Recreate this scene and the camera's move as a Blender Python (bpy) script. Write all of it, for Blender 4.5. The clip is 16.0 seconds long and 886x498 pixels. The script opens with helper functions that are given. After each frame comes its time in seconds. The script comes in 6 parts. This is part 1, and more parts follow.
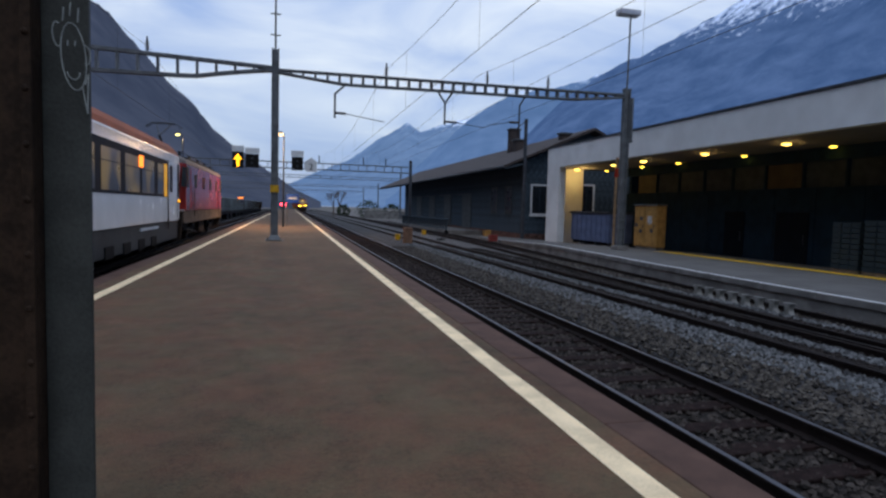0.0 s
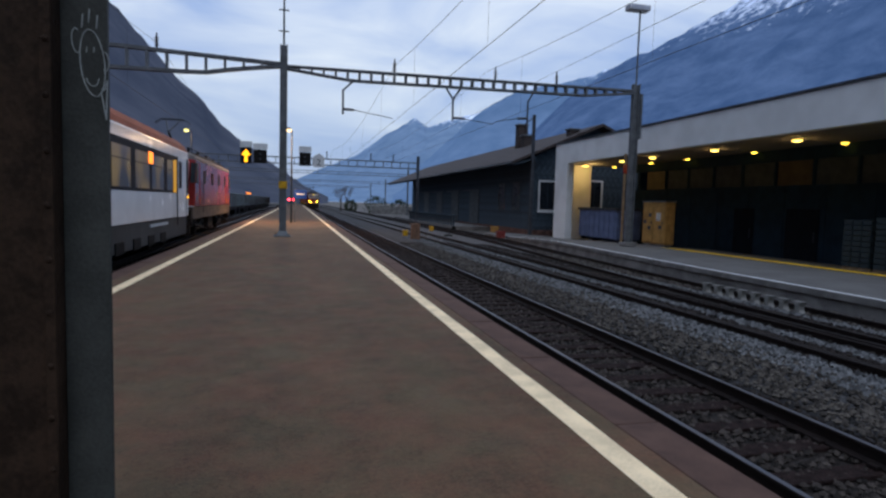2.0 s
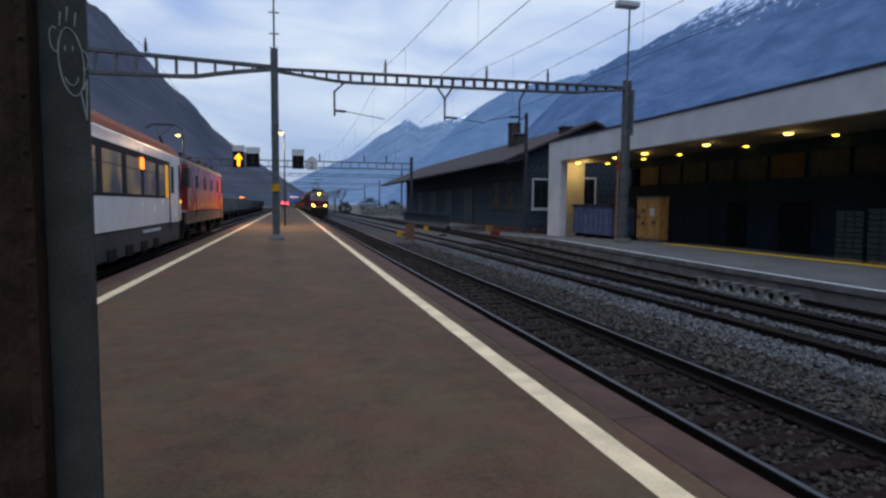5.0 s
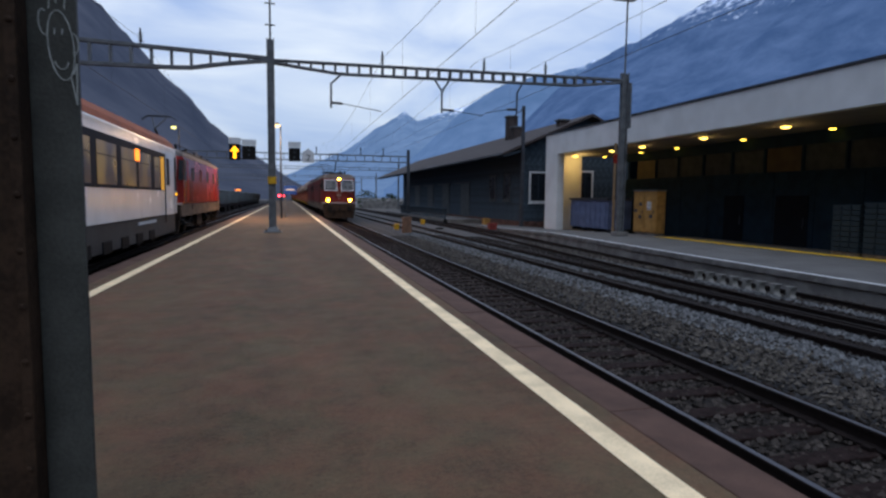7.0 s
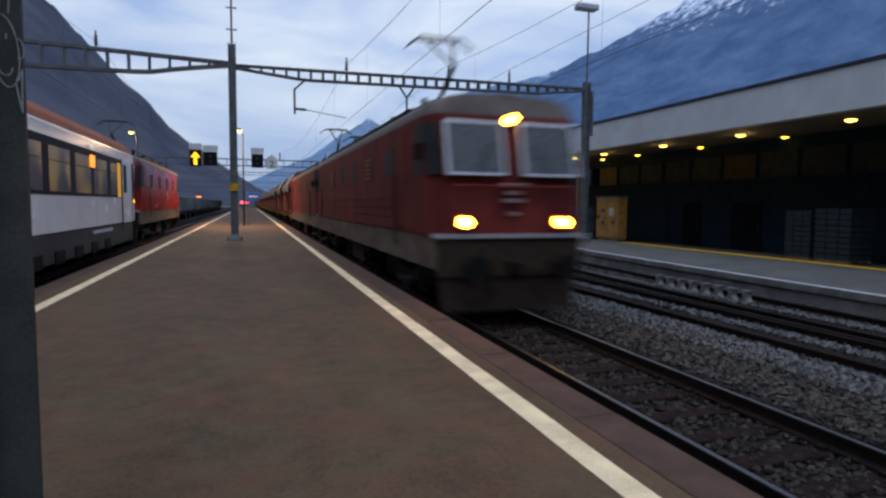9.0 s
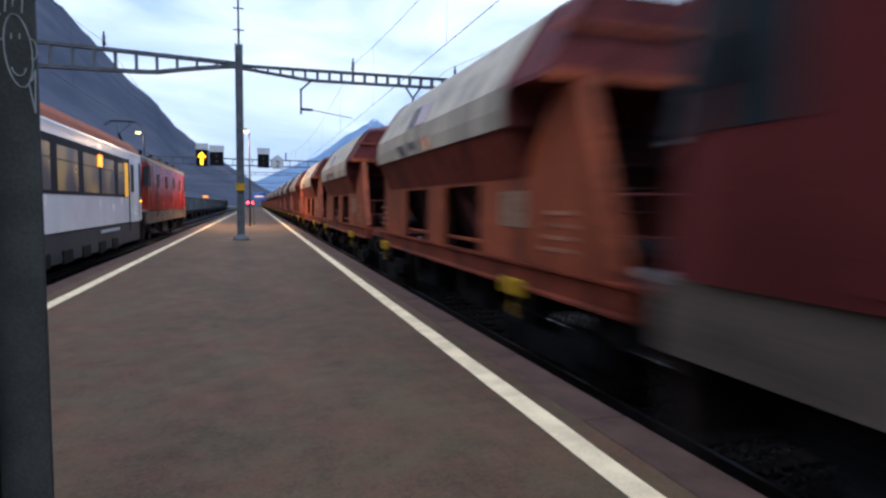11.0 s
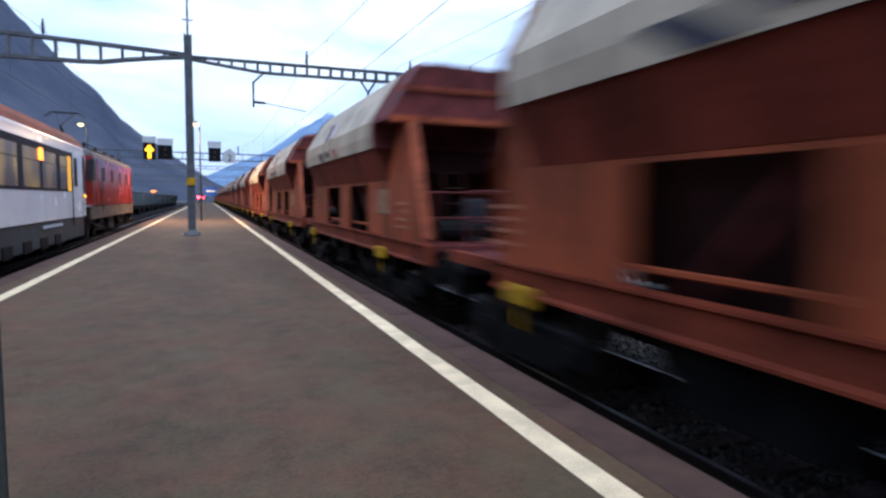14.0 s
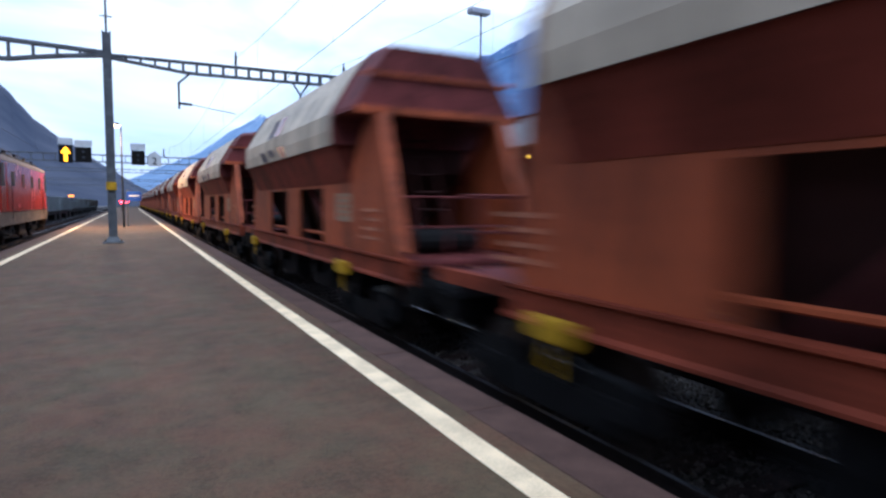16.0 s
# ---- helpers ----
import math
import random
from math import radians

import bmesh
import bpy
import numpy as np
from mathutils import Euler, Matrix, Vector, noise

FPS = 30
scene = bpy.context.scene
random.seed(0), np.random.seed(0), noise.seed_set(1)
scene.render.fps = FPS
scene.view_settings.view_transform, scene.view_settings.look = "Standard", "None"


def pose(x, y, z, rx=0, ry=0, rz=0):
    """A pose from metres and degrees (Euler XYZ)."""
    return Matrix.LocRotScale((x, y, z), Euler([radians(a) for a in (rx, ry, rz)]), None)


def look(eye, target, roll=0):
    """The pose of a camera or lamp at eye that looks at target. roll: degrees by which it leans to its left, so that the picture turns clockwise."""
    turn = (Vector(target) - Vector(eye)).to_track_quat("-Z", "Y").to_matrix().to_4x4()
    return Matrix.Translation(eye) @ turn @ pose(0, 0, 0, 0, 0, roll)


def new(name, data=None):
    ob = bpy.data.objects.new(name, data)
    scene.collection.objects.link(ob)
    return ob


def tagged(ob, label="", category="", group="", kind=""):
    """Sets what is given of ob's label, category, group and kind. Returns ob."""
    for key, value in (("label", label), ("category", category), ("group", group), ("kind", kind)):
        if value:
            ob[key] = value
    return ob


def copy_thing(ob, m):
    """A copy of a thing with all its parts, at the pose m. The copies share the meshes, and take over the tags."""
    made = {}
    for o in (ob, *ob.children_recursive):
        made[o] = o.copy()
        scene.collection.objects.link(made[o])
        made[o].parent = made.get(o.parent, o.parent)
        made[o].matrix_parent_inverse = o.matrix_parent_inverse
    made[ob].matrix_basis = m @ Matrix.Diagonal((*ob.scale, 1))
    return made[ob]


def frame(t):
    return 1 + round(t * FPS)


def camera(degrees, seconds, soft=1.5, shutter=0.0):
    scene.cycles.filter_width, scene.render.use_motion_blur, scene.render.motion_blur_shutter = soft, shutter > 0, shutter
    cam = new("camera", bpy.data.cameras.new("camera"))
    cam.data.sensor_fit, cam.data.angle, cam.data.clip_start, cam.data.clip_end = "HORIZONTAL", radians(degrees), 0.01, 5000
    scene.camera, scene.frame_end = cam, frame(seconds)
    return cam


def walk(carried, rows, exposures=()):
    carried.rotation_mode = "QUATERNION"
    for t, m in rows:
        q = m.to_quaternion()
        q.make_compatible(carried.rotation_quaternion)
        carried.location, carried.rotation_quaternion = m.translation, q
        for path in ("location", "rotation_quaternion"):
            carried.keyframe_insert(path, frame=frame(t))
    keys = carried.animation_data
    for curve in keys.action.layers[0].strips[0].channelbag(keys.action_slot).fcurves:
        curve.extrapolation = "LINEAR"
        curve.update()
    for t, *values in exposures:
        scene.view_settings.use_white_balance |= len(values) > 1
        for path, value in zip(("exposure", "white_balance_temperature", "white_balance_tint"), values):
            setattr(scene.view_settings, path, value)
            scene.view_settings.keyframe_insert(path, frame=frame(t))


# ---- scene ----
cam = camera(73.2, 16.0, soft=2.5, shutter=0.8)
PATH = [
    (0, pose(0.011, -0.009, 1.606, 86.16, -1.53, -14.49)),
    (0.5, pose(0.028, -0.000, 1.613, 85.88, -1.46, -14.48)),
    (1, pose(0.021, -0.010, 1.616, 86.03, -0.91, -14.53)),
    (1.5, pose(-0.008, -0.025, 1.621, 85.87, -1.24, -13.21)),
    (2, pose(-0.023, -0.004, 1.645, 85.71, -1.63, -13.81)),
    (2.5, pose(-0.009, -0.017, 1.630, 85.87, -0.86, -12.27)),
    (3, pose(-0.016, -0.026, 1.624, 86.33, -1.15, -12.62)),
    (3.5, pose(-0.018, -0.003, 1.628, 87.14, -0.90, -13.74)),
    (4, pose(-0.006, 0.030, 1.625, 86.05, -0.47, -14.29)),
    (6.5, pose(0.009, 0.000, 1.619, 85.47, -0.51, -14.39)),
    (7, pose(0.009, 0.056, 1.603, 85.11, -0.59, -14.65)),
    (7.5, pose(0.007, 0.159, 1.617, 84.91, -0.35, -16.09)),
    (8, pose(0.010, 0.126, 1.617, 84.99, -0.53, -17.02)),
    (8.5, pose(0.014, 0.114, 1.616, 85.26, -0.54, -17.40)),
    (9, pose(0.025, 0.070, 1.619, 85.75, -0.48, -17.93)),
    (11.5, pose(-0.017, 0.112, 1.624, 85.77, -0.67, -17.37)),
    (12, pose(-0.051, 0.205, 1.626, 85.16, -1.97, -18.99)),
    (12.5, pose(-0.043, 0.092, 1.622, 83.79, -3.34, -21.02)),
    (13, pose(-0.019, -0.049, 1.620, 85.13, -1.69, -22.06)),
    (13.5, pose(-0.014, 0.013, 1.617, 86.03, -0.89, -22.90)),
    (14, pose(-0.011, -0.029, 1.615, 85.33, -0.59, -21.58)),
    (14.5, pose(-0.032, 0.134, 1.618, 85.49, -1.26, -20.58)),
    (15, pose(-0.020, 0.021, 1.612, 85.07, -1.11, -24.34)),
    (15.5, pose(0.008, -0.003, 1.617, 84.95, -0.88, -27.49)),
    (16, pose(0.043, -0.020, 1.643, 85.72, -0.33, -27.62)),
]
walk(cam, PATH, exposures=[(0, 0.05, 6500, 10), (4.0, -0.02, 6500, 10), (7.0, 0.12, 6550, 10), (8.5, 0.08, 6550, 10), (9.0, 0.02, 6500, 10),
                           (11.3, 0.62, 6100, 10), (12.5, 0.6, 6050, 10), (13.5, 0.8, 6000, 10), (16.0, 0.9, 5900, 10)])

# ---- world and light: an overcast dusk ----
world = bpy.data.worlds.new("dusk_sky")
scene.world = world
world.use_nodes = True
wn, wl = world.node_tree.nodes, world.node_tree.links
wn.clear()
w_out = wn.new("ShaderNodeOutputWorld")
w_bg = wn.new("ShaderNodeBackground")
w_sky = wn.new("ShaderNodeTexSky")
w_sky.sky_type, w_sky.sun_disc = "NISHITA", False
w_sky.sun_elevation, w_sky.sun_rotation = radians(12), radians(200)
w_co = wn.new("ShaderNodeTexCoord")
w_map = wn.new("ShaderNodeMapping")
w_map.inputs["Scale"].default_value = (1.0, 1.0, 3.2)
w_n = wn.new("ShaderNodeTexNoise")
w_n.inputs["Scale"].default_value, w_n.inputs["Detail"].default_value = 2.6, 7.0
w_n.inputs["Roughness"].default_value, w_n.inputs["Distortion"].default_value = 0.52, 0.5
w_ramp = wn.new("ShaderNodeValToRGB")
w_ramp.color_ramp.elements[0].position, w_ramp.color_ramp.elements[0].color = 0.36, (0.33, 0.46, 0.78, 1)
w_ramp.color_ramp.elements[1].position, w_ramp.color_ramp.elements[1].color = 0.66, (0.78, 0.86, 0.98, 1)
w_mul = wn.new("ShaderNodeVectorMath")
w_mul.operation = "SCALE"
w_mul.inputs["Scale"].default_value = 0.02
w_add = wn.new("ShaderNodeVectorMath")
w_add.operation = "ADD"
wl.new(w_co.outputs["Generated"], w_map.inputs["Vector"])
wl.new(w_map.outputs["Vector"], w_n.inputs["Vector"])
wl.new(w_n.outputs["Fac"], w_ramp.inputs["Fac"])
wl.new(w_sky.outputs["Color"], w_mul.inputs[0])
wl.new(w_mul.outputs["Vector"], w_add.inputs[0])
w_sep = wn.new("ShaderNodeSeparateXYZ")
w_lift = wn.new("ShaderNodeMath")
w_lift.operation = "MULTIPLY_ADD"
w_lift.inputs[1].default_value, w_lift.inputs[2].default_value = 0.5, 0.84
w_lift.use_clamp = False
w_over = wn.new("ShaderNodeVectorMath")
w_over.operation = "SCALE"
wl.new(w_co.outputs["Generated"], w_sep.inputs[0])
wl.new(w_sep.outputs["Z"], w_lift.inputs[0])
wl.new(w_ramp.outputs["Color"], w_over.inputs[0])
wl.new(w_lift.outputs[0], w_over.inputs["Scale"])
wl.new(w_over.outputs["Vector"], w_add.inputs[1])
wl.new(w_add.outputs["Vector"], w_bg.inputs["Color"])
w_bg.inputs["Strength"].default_value = 0.92
wl.new(w_bg.outputs["Background"], w_out.inputs["Surface"])

sun = new("sun", bpy.data.lights.new("sun", "SUN"))
sun.data.energy, sun.data.angle, sun.data.color = 0.75, radians(40), (0.85, 0.9, 1.0)
sun.matrix_world = look((0, 0, 50), (6, 30, 0))


# ---- materials ----
def mat(name, base, rough=0.7, metal=0.0, vary=0.25, scale=3.0, fine=60.0, bump=0.15, tint=None, spec=0.13, stretch=None):
    """Base colour broken up by a coarse and a fine noise, with relief and uneven gloss."""
    m = bpy.data.materials.new(name)
    m.use_nodes = True
    n, l = m.node_tree.nodes, m.node_tree.links
    b = n["Principled BSDF"]
    b.inputs["Metallic"].default_value, b.inputs["Specular IOR Level"].default_value = metal, spec
    co = n.new("ShaderNodeTexCoord")
    coarse, grain = n.new("ShaderNodeTexNoise"), n.new("ShaderNodeTexNoise")
    coarse.inputs["Scale"].default_value, coarse.inputs["Detail"].default_value = scale, 6
    grain.inputs["Scale"].default_value, grain.inputs["Detail"].default_value = fine, 3
    source = co.outputs["Object"]
    if stretch:
        mapping = n.new("ShaderNodeMapping")
        mapping.inputs["Scale"].default_value = stretch
        l.new(source, mapping.inputs["Vector"])
        source = mapping.outputs["Vector"]
    for t in (coarse, grain):
        l.new(source, t.inputs["Vector"])
    ramp = n.new("ShaderNodeValToRGB")
    low = tint or tuple(c * (1 - vary) for c in base)
    ramp.color_ramp.elements[0].position, ramp.color_ramp.elements[0].color = 0.40, (*low, 1)
    ramp.color_ramp.elements[1].position, ramp.color_ramp.elements[1].color = 0.61, (*[min(1, c * (1 + vary * 0.5)) for c in base], 1)
    mix = n.new("ShaderNodeMath")
    mix.operation = "MULTIPLY_ADD"
    mix.inputs[1].default_value, mix.inputs[2].default_value = 0.35, 0.0
    summ = n.new("ShaderNodeMath")
    summ.operation = "MULTIPLY_ADD"
    summ.inputs[1].default_value = 0.65
    l.new(grain.outputs["Fac"], mix.inputs[0])
    l.new(coarse.outputs["Fac"], summ.inputs[0])
    l.new(mix.outputs[0], summ.inputs[2])
    l.new(summ.outputs[0], ramp.inputs["Fac"])
    l.new(ramp.outputs["Color"], b.inputs["Base Color"])
    rr = n.new("ShaderNodeMapRange")
    rr.inputs["To Min"].default_value, rr.inputs["To Max"].default_value = max(0.03, rough - 0.12), min(1, rough + 0.12)
    l.new(coarse.outputs["Fac"], rr.inputs["Value"])
    l.new(rr.outputs["Result"], b.inputs["Roughness"])
    if bump:
        bp = n.new("ShaderNodeBump")
        bp.inputs["Strength"].default_value, bp.inputs["Distance"].default_value = bump, 0.01
        l.new(grain.outputs["Fac"], bp.inputs["Height"])
        l.new(bp.outputs["Normal"], b.inputs["Normal"])
    return m


def glow(name, colour, strength):
    m = bpy.data.materials.new(name)
    m.use_nodes = True
    b = m.node_tree.nodes["Principled BSDF"]
    b.inputs["Base Color"].default_value = (*[min(1, c) for c in colour], 1)
    b.inputs["Emission Color"].default_value, b.inputs["Emission Strength"].default_value = (*colour, 1), strength
    return m


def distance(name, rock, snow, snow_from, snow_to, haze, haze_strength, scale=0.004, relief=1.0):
    """A far mountain flank: woods and rock below, broken snow above, distance haze painted as emission."""
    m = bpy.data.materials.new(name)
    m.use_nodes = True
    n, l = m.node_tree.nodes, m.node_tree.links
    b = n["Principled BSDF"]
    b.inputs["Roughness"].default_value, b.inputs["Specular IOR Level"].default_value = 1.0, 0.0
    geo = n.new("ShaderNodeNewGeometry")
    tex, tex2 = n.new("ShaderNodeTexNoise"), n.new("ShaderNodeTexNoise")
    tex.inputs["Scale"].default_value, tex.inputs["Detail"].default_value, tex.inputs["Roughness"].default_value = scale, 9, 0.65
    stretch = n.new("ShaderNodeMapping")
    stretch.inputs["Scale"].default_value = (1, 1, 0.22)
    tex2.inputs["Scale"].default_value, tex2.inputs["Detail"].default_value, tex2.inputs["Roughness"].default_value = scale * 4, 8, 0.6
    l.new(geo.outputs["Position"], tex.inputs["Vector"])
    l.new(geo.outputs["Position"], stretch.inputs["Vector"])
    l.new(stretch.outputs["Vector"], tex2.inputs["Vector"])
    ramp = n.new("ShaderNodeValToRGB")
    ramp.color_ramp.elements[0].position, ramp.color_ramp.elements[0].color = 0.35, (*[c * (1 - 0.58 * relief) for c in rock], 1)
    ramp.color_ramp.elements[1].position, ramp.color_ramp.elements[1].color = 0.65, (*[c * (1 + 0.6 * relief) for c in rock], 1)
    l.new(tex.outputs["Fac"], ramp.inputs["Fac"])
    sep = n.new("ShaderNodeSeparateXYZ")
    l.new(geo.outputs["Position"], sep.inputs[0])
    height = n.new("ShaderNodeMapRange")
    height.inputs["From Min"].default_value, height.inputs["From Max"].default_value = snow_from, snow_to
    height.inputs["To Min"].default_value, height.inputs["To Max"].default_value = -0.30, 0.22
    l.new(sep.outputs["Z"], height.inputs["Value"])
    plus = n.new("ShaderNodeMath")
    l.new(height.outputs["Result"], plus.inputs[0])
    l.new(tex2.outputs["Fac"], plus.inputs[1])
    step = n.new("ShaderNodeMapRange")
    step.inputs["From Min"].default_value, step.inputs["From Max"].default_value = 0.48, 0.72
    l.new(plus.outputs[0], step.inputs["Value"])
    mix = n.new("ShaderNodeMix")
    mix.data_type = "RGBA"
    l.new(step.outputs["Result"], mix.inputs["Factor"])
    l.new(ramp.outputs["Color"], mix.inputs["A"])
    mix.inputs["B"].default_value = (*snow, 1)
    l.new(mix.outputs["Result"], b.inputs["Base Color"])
    # The air's haze is a flat blue emission over the whole flank.
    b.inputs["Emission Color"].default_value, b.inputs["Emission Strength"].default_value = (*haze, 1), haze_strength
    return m


